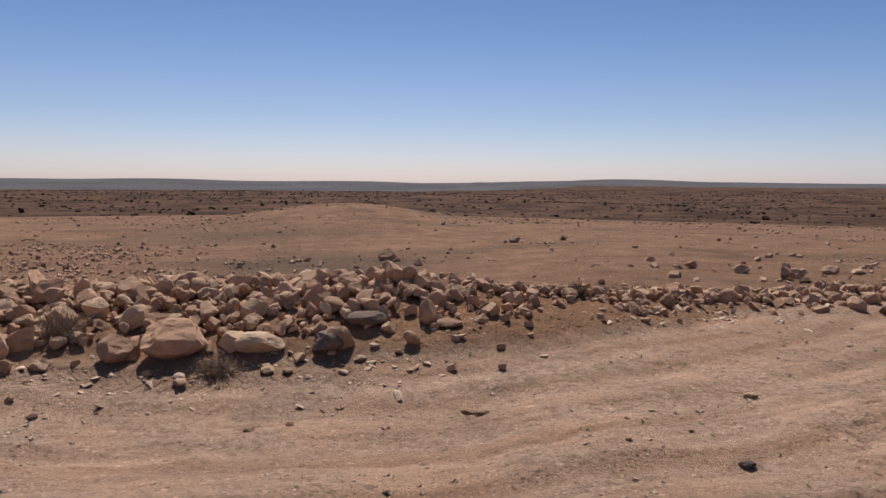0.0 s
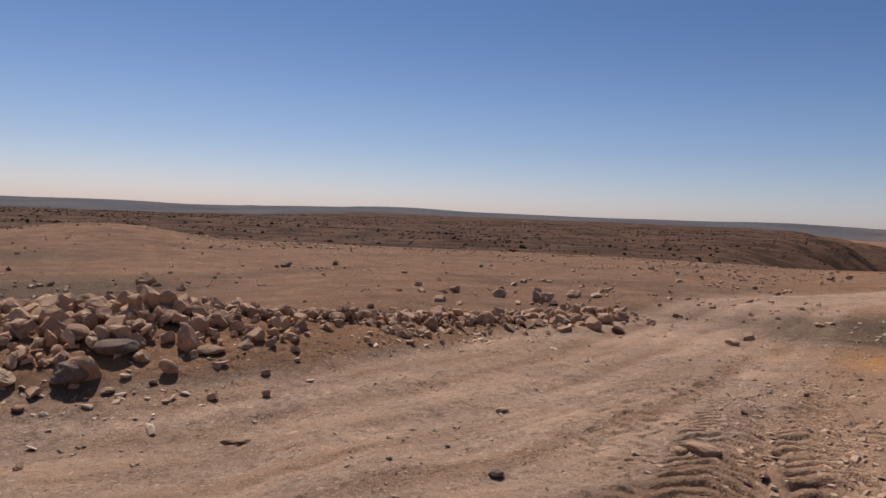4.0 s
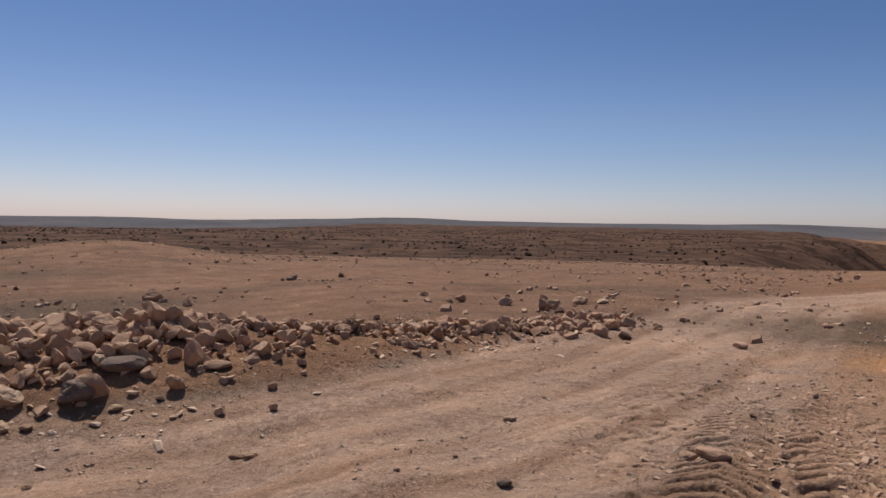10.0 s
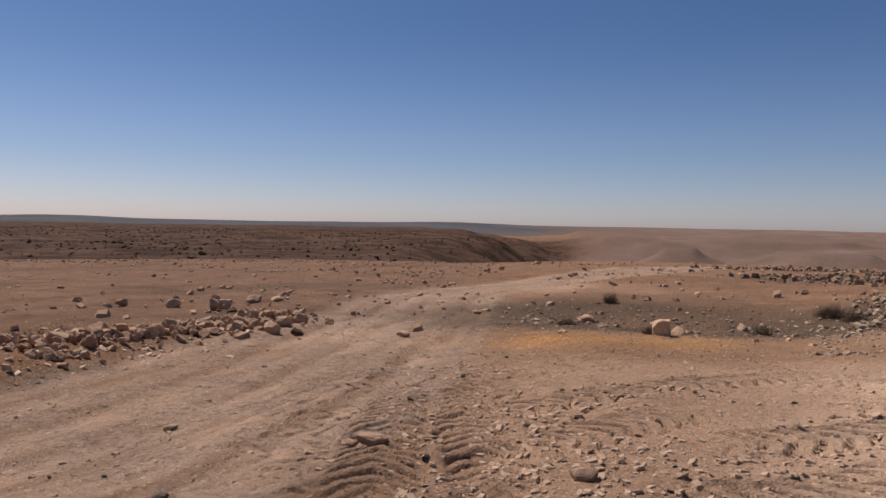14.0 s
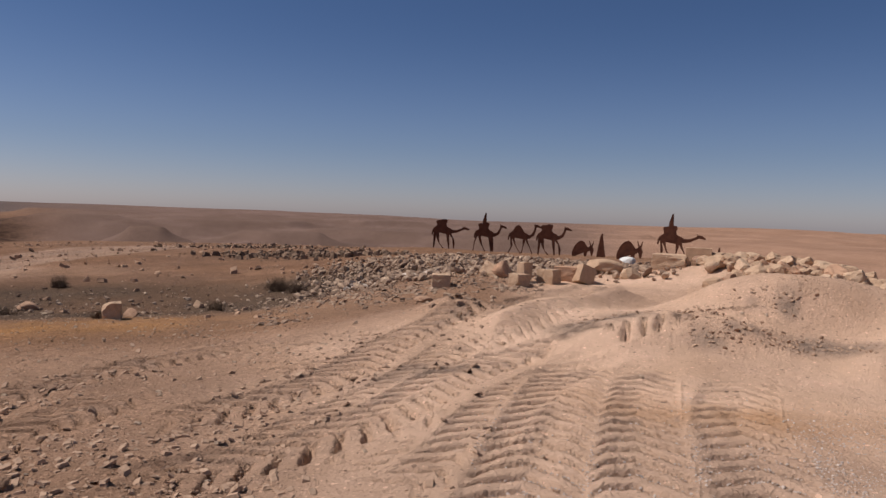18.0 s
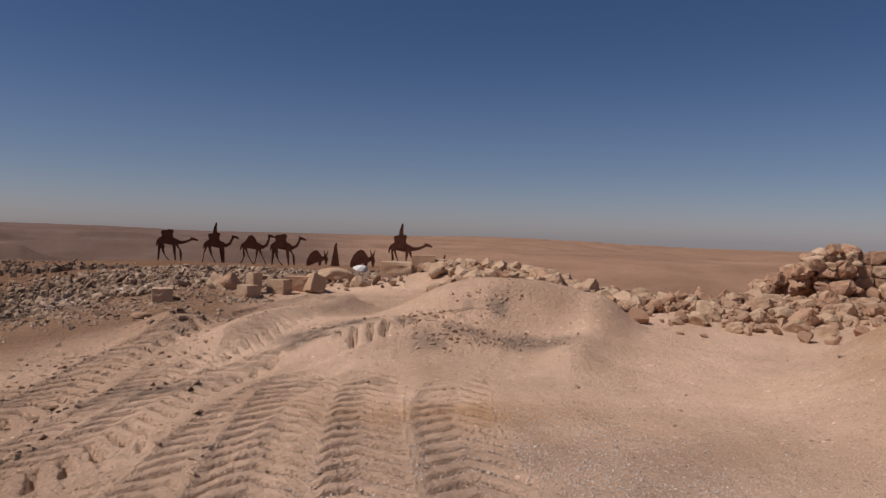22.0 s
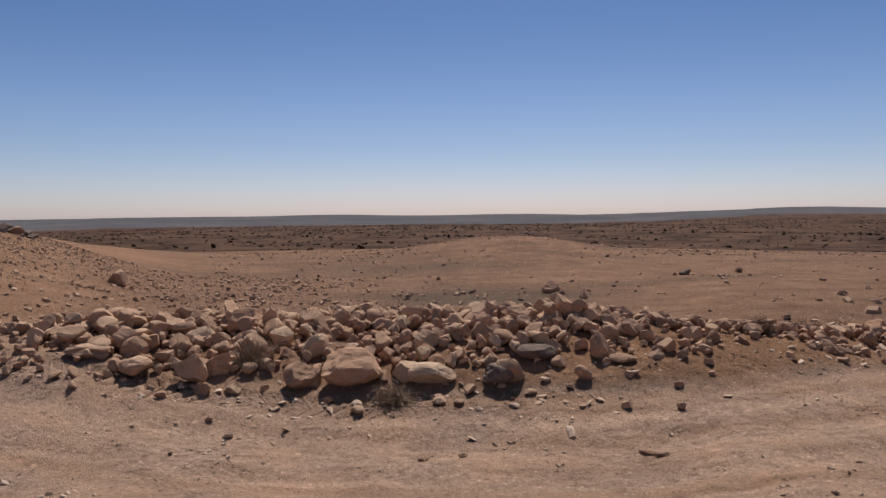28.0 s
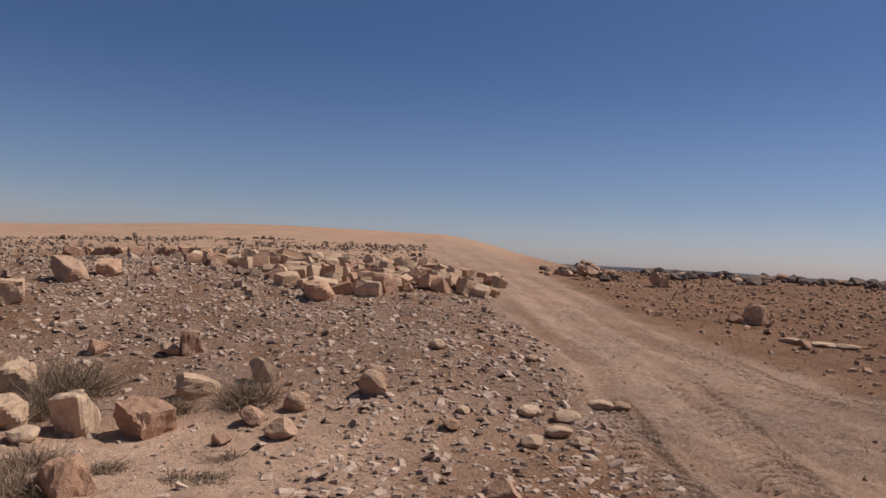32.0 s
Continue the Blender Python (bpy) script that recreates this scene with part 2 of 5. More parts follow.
    if far.any():
        z = np.array(z)
        z[far] = far_relief(x[far], y[far], z[far])
    return z


def ground(x, y):
    """The ground's height, with small relief, ruts and tyre treads."""
    x, y = np.asarray(x, float), np.asarray(y, float)
    r = np.hypot(x, y)
    z = land(x, y)
    near = 1 - step(25, 60, r)
    yard = step(-50, -66, np.degrees(np.arctan2(-x, y))) * (1 - step(12, 15, r))
    z = z + near * (1 - 0.65 * yard) * (0.06 * fbm(x / 1.6, y / 1.6, 41, 3) + 0.035 * fbm(x / 0.3, y / 0.3, 47, 4))
    _, d, run = along_line(x, y, MAIN_ROAD)
    on_road = 1 - step(1.6, 2.4, np.abs(d))
    z = z - 0.04 * on_road + near * step(2.9, 2.2, np.abs(d)) * 0.022 * fbm(run / 1.6, d * 3.2, 91, 4)
    z = z + near * (1 - 0.7 * np.maximum(on_road, yard)) * 0.035 * np.maximum(fbm(x / 0.16, y / 0.16, 95, 2), 0)
    z = z - near * 0.05 * np.exp(-0.5 * ((d - 2.2) / 0.18) ** 2) * step(0, 20, run)
    for lane in (-1.5, -0.1, 0.9):
        z = z - 0.035 * np.exp(-0.5 * ((d - lane) / 0.2) ** 2) + 0.02 * np.exp(-0.5 * ((d - lane - 0.45) / 0.15) ** 2)
    close = r < 16
    xs, ys, zs = x[close], y[close], z[close]
    for pts, wide, depth, pitch in TRACKS:
        q, side, run = along_line(xs, ys, pts)
        inside = 1 - step(wide * 0.5 - 0.03, wide * 0.5 + 0.05, q)
        total = sum(math.dist(a, b) for a, b in zip(pts[:-1], pts[1:]))
        ends = step(0, 1.2, run) * step(total, total - 1.6, run)
        inside = inside * ends
        zs = zs - 0.3 * depth * inside
        zs = zs + 0.2 * depth * ends * np.exp(-0.5 * ((q - wide * 0.5 - 0.1) / 0.07) ** 2)
    z[close] = zs
    return z


def chevron(run, off, pitch):
    """Bars counted along a tyre mark, the two halves slanting back from its middle."""
    return (run + 0.85 * np.abs(off)) / pitch


def tread(x, y):
    """Run, offset and strength of the tyre marks: single passes over a much driven yard."""
    pad = smooth_line([(8, 5.4), (-20, 5.2), (-45, 5.6), (-66, 6.8), (-84, 8.6), (-94, 12), (-97, 15)])
    run, side = np.zeros(len(x)), np.ones(len(x))
    close = np.hypot(x, y) < 17
    _, side[close], run[close] = along_line(x[close], y[close], pad)
    az, r = np.degrees(np.arctan2(-x, y)), np.hypot(x, y)
    drift = side / 0.6 + 0.25 * vnoise(run / 2.5, 0 * run, 3)
    lane = np.round(drift)
    off = (drift - lane) * 0.6
    run = chevron(run + 3.7 * lane, off, 0.2)
    patch = step(-0.25, 0.2, fbm(x / 1.3, y / 1.3, 77, 3))
    mask = 0.85 * step(4.4, 3.6, np.abs(side)) * patch * (1 - step(0.12, 0.3, np.abs(off))) * (1 - step(8.5, 11.5, r + 3.5 * step(-92, -100, az))) * step(-22, -36, az) * step(-101, -95, az)
    for pts, wide, depth, pitch in TRACKS:
        q, s, u = np.full(len(x), 9.0), np.zeros(len(x)), np.zeros(len(x))
        q[close], s[close], u[close] = along_line(x[close], y[close], pts)
        inside = 1 - step(wide * 0.5 - 0.07, wide * 0.5 + 0.06, q)
        on = inside > 0.02
        total = sum(math.dist(a, b) for a, b in zip(pts[:-1], pts[1:]))
        inside = inside * step(0, 1.2, u) * step(total, total - 1.6, u)
        mask = mask * step(wide * 0.5 + 0.05, wide * 0.5 + 0.16, q)
        run, off, mask = np.where(on, chevron(u, s, pitch), run), np.where(on, s, off), np.where(on, inside * (0.5 + 10 * depth), mask)
    return run, off, mask * step(2.9, 3.3, r)


def lugs(run, off, mask, x, y):
    """Height of the bars that the tyre's lugs leave standing, broken and blurred here and there."""
    part_of = run - np.floor(run)
    bar = 1 - step(0.0, 0.1, part_of) * (1 - step(0.26, 0.42, part_of))
    worn = 0.3 * step(-70, -54, np.degrees(np.arctan2(-x, y)))
    whole = 0.25 + 0.75 * step(-0.6 + worn, -0.2 + worn, fbm(x / 0.7, y / 0.7, 19, 3))
    return 0.075 * (bar - 0.7) * mask * whole * (0.75 + 0.4 * step(0.06, 0.2, np.abs(off)))


TRACKS = [
    (smooth_line([(-22, 4.4), (-36, 4.9), (-50, 5.8), (-62, 7.6)]), 0.55, 0.05, 0.2),
    (smooth_line([(-28, 3.6), (-44, 3.9), (-60, 4.2), (-76, 4.0)]), 0.5, 0.055, 0.19),
    (smooth_line([(-26, 5.2), (-42, 6.4), (-56, 8.0), (-70, 10.4)]), 0.5, 0.045, 0.2),
    (smooth_line([(-48, 3.4), (-46, 5.0), (-43, 7.0), (-41.5, 9.5)]), 0.6, 0.05, 0.18),
    (smooth_line([(-36, 4.2), (-37, 5.6), (-38.5, 7.4), (-40, 9)]), 0.6, 0.045, 0.17),
    (smooth_line([(-40, 4.2), (-55, 4.4), (-68, 5.4), (-78, 6.8), (-84, 9.4)]), 0.5, 0.05, 0.2),
    (smooth_line([(54, 5.2), (60, 7.2), (65, 10.5)]), 0.5, 0.05, 0.17),
    (smooth_line([(58, 15.4), (50, 11.6), (40, 9.3), (30, 8.5), (18, 7.9), (6, 7.8)]), 0.4, 0.03, 0.16),
    (smooth_line([(48, 6.0), (54, 8.6), (60, 12.5)]), 0.5, 0.03, 0.2),
    (smooth_line([(-105.5, 3.6), (-104.6, 4.8), (-102.5, 6.6), (-103.7, 8.4)]), 0.6, 0.03, 0.24),
    (smooth_line([(-72, 4.2), (-81.6, 4.7), (-87, 6.4), (-93, 8.4), (-97.4, 9.1)]), 0.5, 0.05, 0.22),
    (smooth_line([(-58, 6.0), (-72.1, 7.1), (-78.4, 9.0), (-85.7, 10.9), (-94.5, 14.4)]), 0.55, 0.07, 0.24),
    (smooth_line([(-52, 4.6), (-63, 5.0), (-76.3, 5.8), (-84.1, 7.6), (-92.3, 8.8), (-100.6, 9.7), (-107, 9.7)]), 0.6, 0.07, 0.24),
    (smooth_line([(-95.6, 3.0), (-95.7, 4.5), (-95.8, 6.3), (-96.5, 8.4)]), 0.62, 0.06, 0.23),
    (smooth_line([(-85, 3.0), (-87.6, 4.4), (-90.1, 6.5), (-92.4, 8.6)]), 0.62, 0.06, 0.23),
]
# damp earth turned up along the ruts
BANKS = [line_of(p) for p in ([(-76, 8.6), (-80, 9.6), (-86, 10.6), (-94, 13.2)], [(-91, 9.2), (-97, 9.7), (-100.6, 10.1), (-106, 10.1)], [(-66, 6.0), (-74, 6.4), (-82, 7.6)], [(-101, 9.0), (-106, 9.2), (-110, 9.3)])]
# ---- end of terrain ----


def spot(az, r):
    a = radians(az)
    x, y = -r * math.sin(a), r * math.cos(a)
    return x, y, float(ground(np.array([x]), np.array([y]))[0])


# ---- materials ----
class Nodes:
    def __init__(self, name):
        self.mat = bpy.data.materials.new(name)
        self.mat.use_nodes = True
        self.tree = self.mat.node_tree
        self.shader = self.tree.nodes["Principled BSDF"]
        self.shader.inputs["Specular IOR Level"].default_value = 0.1

    def add(self, kind, **values):
        n = self.tree.nodes.new(kind)
        for k, v in values.items():
            n.inputs[k].default_value = v
        return n

    def link(self, a, b):
        self.tree.links.new(a, b)

    def noise(self, scale, detail=4.0, rough=0.6, coords="Object"):
        n = self.add("ShaderNodeTexNoise", Scale=scale, Detail=detail, Roughness=rough)
        self.link(self.tree.nodes.get("coords").outputs[coords] if self.tree.nodes.get("coords") else self.coords().outputs[coords], n.inputs["Vector"])
        return n.outputs["Fac"]

    def coords(self):
        n = self.tree.nodes.new("ShaderNodeTexCoord")
        n.name = "coords"
        return n

    def ramp(self, fac, low, high):
        n = self.add("ShaderNodeMapRange", **{"From Min": low, "From Max": high})
        self.link(fac, n.inputs["Value"])
        return n.outputs["Result"]

    def mix(self, fac, a, b):
        n = self.tree.nodes.new("ShaderNodeMix")
        n.data_type = "RGBA"
        for socket, v in ((n.inputs["Factor"], fac), (n.inputs["A"], a), (n.inputs["B"], b)):
            if isinstance(v, (tuple, float, int)):
                socket.default_value = (*v, 1) if isinstance(v, tuple) else v
            else:
                self.link(v, socket)
        return n.outputs["Result"]

    def math(self, op, a, b):
        n = self.tree.nodes.new("ShaderNodeMath")
        n.operation = op
        for socket, v in zip(n.inputs, (a, b)):
            if isinstance(v, (float, int)):
                socket.default_value = v
            else:
                self.link(v, socket)
        return n.outputs[0]

    def bump(self, height, strength, distance, before=None):
        n = self.add("ShaderNodeBump", Strength=strength, Distance=distance)
        self.link(height, n.inputs["Height"])
        if before:
            self.link(before, n.inputs["Normal"])
        return n.outputs["Normal"]

    def finish(self, colour, rough, normal=None):
        self.link(colour, self.shader.inputs["Base Color"]) if not isinstance(colour, tuple) else None
        self.shader.inputs["Roughness"].default_value = rough
        if normal:
            self.link(normal, self.shader.inputs["Normal"])
        return self.mat


def ground_material():
    m = Nodes("desert_ground")
    m.shader.inputs["Specular IOR Level"].default_value = 0.03
    m.coords()

    def zone(name):
        n = m.tree.nodes.new("ShaderNodeAttribute")
        n.attribute_name = name
        return n.outputs["Fac"]

    def lugs():
        """Ladder bars of a tractor tyre."""
        run = m.math("ADD", zone("tread_run"), m.math("MULTIPLY", m.math("SUBTRACT", m.noise(5.0, 3), 0.5), 0.25))
        groove = m.math("ABSOLUTE", m.math("SUBTRACT", m.math("FRACT", run, 0.0), 0.2), 0.0)
        return m.math("MULTIPLY", m.math("MULTIPLY", m.ramp(groove, 0.06, 0.18), zone("tread")), m.ramp(m.noise(1.9, 4), 0.3, 0.45))

    big, mid, fine = m.noise(0.13, 5), m.noise(1.1, 5), m.noise(11.0, 6, 0.7)
    col = m.mix(m.ramp(mid, 0.35, 0.7), (0.25, 0.138, 0.083), (0.345, 0.2, 0.125))
    col = m.mix(m.ramp(big, 0.4, 0.65), col, (0.235, 0.123, 0.069))
    pale = m.mix(m.ramp(mid, 0.35, 0.65), (0.76, 0.51, 0.365), (0.66, 0.435, 0.3))
    col = m.mix(zone("brown"), col, m.mix(m.ramp(mid, 0.35, 0.65), (0.165, 0.092, 0.06), (0.245, 0.143, 0.094)))
    col = m.mix(zone("pale"), col, pale)
    col = m.mix(m.math("MULTIPLY", zone("ochre"), m.ramp(mid, 0.25, 0.6)), col, (0.45, 0.225, 0.09))
    gravel = m.mix(m.ramp(fine, 0.4, 0.6), (0.24, 0.156, 0.113), (0.42, 0.288, 0.214))
    col = m.mix(m.math("MULTIPLY", zone("gravel"), m.ramp(mid, 0.3, 0.62)), col, gravel)
    scrub = m.mix(m.ramp(m.noise(0.07, 8, 0.78), 0.43, 0.57), (0.03, 0.017, 0.012), (0.105, 0.058, 0.038))
    col = m.mix(zone("dark"), col, scrub)
    # canyon country: muted brown, greyed towards purple to stand in for haze
    far = m.mix(m.ramp(m.noise(0.012, 6, 0.65), 0.35, 0.65), (0.17, 0.11, 0.089), (0.24, 0.158, 0.13))
    col = m.mix(zone("far"), col, far)
    col = m.mix(zone("rose"), col, m.mix(m.ramp(m.noise(0.006, 7, 0.7), 0.35, 0.65), (0.30, 0.172, 0.112), (0.44, 0.262, 0.175)))
    # farthest hills: the blue-grey of haze is put into the colour
    hazy_ridge = m.mix(m.ramp(m.noise(0.004, 5, 0.6), 0.35, 0.65), (0.062, 0.066, 0.078), (0.095, 0.096, 0.105))
    col = m.mix(zone("hazy_ridge"), col, hazy_ridge)
    # rock bands, and a darker tone on steep far slopes
    col = m.mix(m.math("MULTIPLY", zone("strata_slope"), 0.6), col, (0.14, 0.09, 0.068))
    col = m.mix(m.math("MULTIPLY", zone("stain"), 0.95), col, m.mix(m.ramp(fine, 0.4, 0.6), (0.075, 0.052, 0.039), (0.14, 0.097, 0.067)))
    col = m.mix(m.math("MULTIPLY", zone("damp"), 0.8), col, m.mix(m.ramp(fine, 0.4, 0.6), (0.13, 0.098, 0.08), (0.25, 0.19, 0.15)))
    cloud = m.add("ShaderNodeMix")
    cloud.data_type, cloud.blend_type = "RGBA", "MULTIPLY"
    calm = m.math("SUBTRACT", 1.0, m.math("MULTIPLY", zone("pale"), 0.5))
    m.link(calm, cloud.inputs["Factor"])
    m.link(col, cloud.inputs["A"])
    m.link(m.mix(m.ramp(m.noise(0.42, 9, 0.75), 0.3, 0.7), (0.74, 0.74, 0.75), (1.26, 1.26, 1.25)), cloud.inputs["B"])
    col = cloud.outputs["Result"]
    # small stones and grit lying in the dust
    still = m.math("SUBTRACT", 1.0, m.math("MULTIPLY", zone("pale"), 0.92))
    def sprinkle(under, scale, share, inner, low, high):
        cells = m.add("ShaderNodeTexVoronoi", Scale=scale)
        m.link(m.tree.nodes["coords"].outputs["Object"], cells.inputs["Vector"])
        pick = m.add("ShaderNodeSeparateColor")
        m.link(cells.outputs["Color"], pick.inputs[0])
        on = m.math("MULTIPLY", m.math("LESS_THAN", cells.outputs["Distance"], inner), m.math("LESS_THAN", pick.outputs[0], m.math("MULTIPLY", still, share)))
        tone = m.add("ShaderNodeMix", Factor=1.0)
        tone.data_type, tone.blend_type = "RGBA", "MULTIPLY"
        tone.inputs["Factor"].default_value = 1.0
        m.link(under, tone.inputs["A"])
        m.link(m.mix(pick.outputs[1], low, high), tone.inputs["B"])
        return m.mix(on, under, tone.outputs["Result"]), on, cells.outputs["Distance"]

    col, large, _ = sprinkle(col, 9.0, 0.12, 0.3, (0.6, 0.6, 0.61), (1.45, 1.46, 1.48))
    col, stony, _ = sprinkle(col, 19.0, 0.42, 0.36, (0.52, 0.52, 0.53), (1.5, 1.51, 1.53))
    col, _, grit = sprinkle(col, 58.0, 0.45, 0.6, (0.6, 0.6, 0.6), (1.45, 1.45, 1.45))
    col = m.mix(m.math("MULTIPLY", m.ramp(fine, 0.4, 0.68), 0.35), col, m.mix(zone("pale"), (0.16, 0.09, 0.055), (0.54, 0.36, 0.245)))
    nrm = m.bump(m.math("MULTIPLY", m.noise(4.6, 8, 0.75), calm), 1.0, 0.065)
    nrm = m.bump(lugs(), 1.0, 0.03, nrm)
    nrm = m.bump(fine, 1.0, 0.026, nrm)
    nrm = m.bump(m.noise(46.0, 4, 0.7), 1.0, 0.011, nrm)
    nrm = m.bump(stony, 0.9, 0.02, nrm)
    nrm = m.bump(large, 0.8, 0.025, nrm)
    nrm = m.bump(grit, 0.4, 0.008, nrm)
    return m.finish(col, 0.95, nrm)


def rock_material(name, light, dark, stain, island=False, grain=9.0):
    m = Nodes(name)
    m.coords()
    if island:
        r = m.tree.nodes.new("ShaderNodeNewGeometry").outputs["Random Per Island"]
    else:
        r = m.tree.nodes.new("ShaderNodeObjectInfo").outputs["Random"]
    col = m.mix(r, dark, light)
    blot = m.noise(grain * 0.3, 5, 0.65)
    col = m.mix(m.math("MULTIPLY", m.ramp(blot, 0.42, 0.66), 0.6), col, stain)
    grit = m.noise(grain * 4, 5, 0.75)
    col = m.mix(m.math("MULTIPLY", m.ramp(grit, 0.4, 0.75), 0.4), col, tuple(0.6 * c for c in stain))
    nrm = m.bump(m.noise(grain * 0.5, 6, 0.65), 0.9, 0.03)
    nrm = m.bump(grit, 0.6, 0.006, nrm)
    return m.finish(col, 0.93, nrm)


GROUND = ground_material()
HEAP_ROCK = rock_material("weathered_limestone", (0.62, 0.4, 0.27), (0.43, 0.262, 0.172), (0.33, 0.197, 0.128))
PALE_ROCK = rock_material("pale_limestone", (0.70, 0.49, 0.335), (0.57, 0.38, 0.25), (0.41, 0.26, 0.165))
WARM_ROCK = rock_material("warm_limestone", (0.63, 0.385, 0.25), (0.47, 0.275, 0.177), (0.35, 0.2, 0.125))
DARK_ROCK = rock_material("dark_flint", (0.27, 0.19, 0.15), (0.17, 0.12, 0.095), (0.10, 0.075, 0.062))
WHITE_CHIPS = rock_material("white_chips", (0.78, 0.70, 0.62), (0.5, 0.38, 0.3), (0.5, 0.36, 0.27), island=True)
CLODS = rock_material("earth_clods", (0.56, 0.38, 0.265), (0.4, 0.262, 0.178), (0.42, 0.275, 0.187), island=True)
FLAKES = rock_material("stone_flakes", (0.56, 0.42, 0.31), (0.3, 0.205, 0.145), (0.34, 0.225, 0.15), island=True)
GREY_GRIT = rock_material("grey_grit", (0.72, 0.6, 0.52), (0.5, 0.4, 0.335), (0.55, 0.43, 0.355), island=True)
WHITE_ROCK = rock_material("white_chalk", (0.82, 0.80, 0.76), (0.8, 0.78, 0.74), (0.7, 0.66, 0.6))
CHIPS = rock_material("stone_chips", (0.68, 0.5, 0.38), (0.27, 0.178, 0.13), (0.36, 0.235, 0.17), island=True)
PALE_CHIPS = rock_material("pale_chips", (0.74, 0.56, 0.43), (0.46, 0.31, 0.215), (0.45, 0.3, 0.21), island=True)
RUBBLE = rock_material("rubble_stones", (0.58, 0.375, 0.25), (0.35, 0.215, 0.142), (0.29, 0.173, 0.113), island=True)
BROWN_RUBBLE = rock_material("brown_rubble", (0.54, 0.385, 0.27), (0.26, 0.17, 0.12), (0.28, 0.185, 0.13), island=True)
RIDGE_RUBBLE = rock_material("ridge_rubble", (0.36, 0.24, 0.165), (0.16, 0.105, 0.073), (0.16, 0.10, 0.065), island=True)
SCRUB = rock_material("dry_scrub_clumps", (0.085, 0.05, 0.03), (0.034, 0.021, 0.014), (0.045, 0.027, 0.017), island=True)


def rust_material():
    m = Nodes("rusted_steel")
    m.coords()
    col = m.mix(m.ramp(m.noise(3.0, 5, 0.65), 0.35, 0.65), (0.12, 0.048, 0.03), (0.19, 0.078, 0.046))
    m.shader.inputs["Metallic"].default_value = 0.2
    return m.finish(col, 0.75, m.bump(m.noise(40, 4), 0.3, 0.004))


def twig_material(name, dark, pale):
    m = Nodes(name)
    m.coords()
    r = m.tree.nodes.new("ShaderNodeNewGeometry").outputs["Random Per Island"]
    return m.finish(m.mix(r, dark, pale), 0.9)


RUST = rust_material()
TWIG = twig_material("dry_twigs", (0.19, 0.13, 0.088), (0.36, 0.26, 0.18))
DARK_TWIG = twig_material("dark_twigs", (0.085, 0.055, 0.038), (0.2, 0.135, 0.09))


# ---- mesh helpers ----
def mesh_from(name, verts, faces, material, smooth=False):
    me = bpy.data.meshes.new(name)
    verts, faces = np.asarray(verts, np.float32), np.asarray(faces, np.int32)
    k = faces.shape[1]
    me.vertices.add(len(verts))
    me.vertices.foreach_set("co", verts.ravel())
    me.loops.add(faces.size)
    me.loops.foreach_set("vertex_index", faces.ravel())
    me.polygons.add(len(faces))
    me.polygons.foreach_set("loop_start", np.arange(len(faces), dtype=np.int32) * k)
    me.update(calc_edges=True)
    me.polygons.foreach_set("use_smooth", np.full(len(faces), smooth))
    me.materials.append(material)
    me.update()
    return me


def ico(level):
    bm = bmesh.new()
    bmesh.ops.create_icosphere(bm, subdivisions=level, radius=1)
    v = np.array([p.co[:] for p in bm.verts])
    f = np.array([[p.index for p in q.verts] for q in bm.faces])
    bm.free()
    return v, f


ICO = {n: ico(n) for n in (1, 2, 3, 4)}
CHIP = np.array([(x * (0.85 if z < 0 else 0.6), y * (0.85 if z < 0 else 0.6), 0.75 * z) for z in (-1, 1) for x, y in ((-1, -1), (1, -1), (1, 1), (-1, 1))])
ICO[0] = (CHIP, np.array([(4, 5, 6), (4, 6, 7), (0, 1, 5), (0, 5, 4), (1, 2, 6), (1, 6, 5), (2, 3, 7), (2, 7, 6), (3, 0, 4), (3, 4, 7)]))


def rock_shape(rng, level=3, cuts=13, depth=(0.42, 0.72), rough=0.045):
    """A stone: a ball cut by random planes, then roughened."""
    v, f = ICO[level]
    v = v.copy()
    for _ in range(cuts):
        n = rng.normal(size=3)
        n /= np.linalg.norm(n)
        d = rng.uniform(*depth)
        over = np.maximum(v @ n - d, 0)
        v -= over[:, None] * n
    k = rng.uniform(0, 50)
    for scale, amp in ((2.0, rough), (5.0, rough * 0.5)):
        w = np.stack([vnoise(v[:, (a + 1) % 3] * scale + k + a * 7, v[:, (a + 2) % 3] * scale + v[:, a] * scale * 0.7 + k, int(k) + a) for a in range(3)], 1)
        v = v + amp * w
    v[:, 2] -= v[:, 2].min()
    return v / np.array([np.ptp(v[:, 0]), np.ptp(v[:, 1]), np.ptp(v[:, 2])]), f


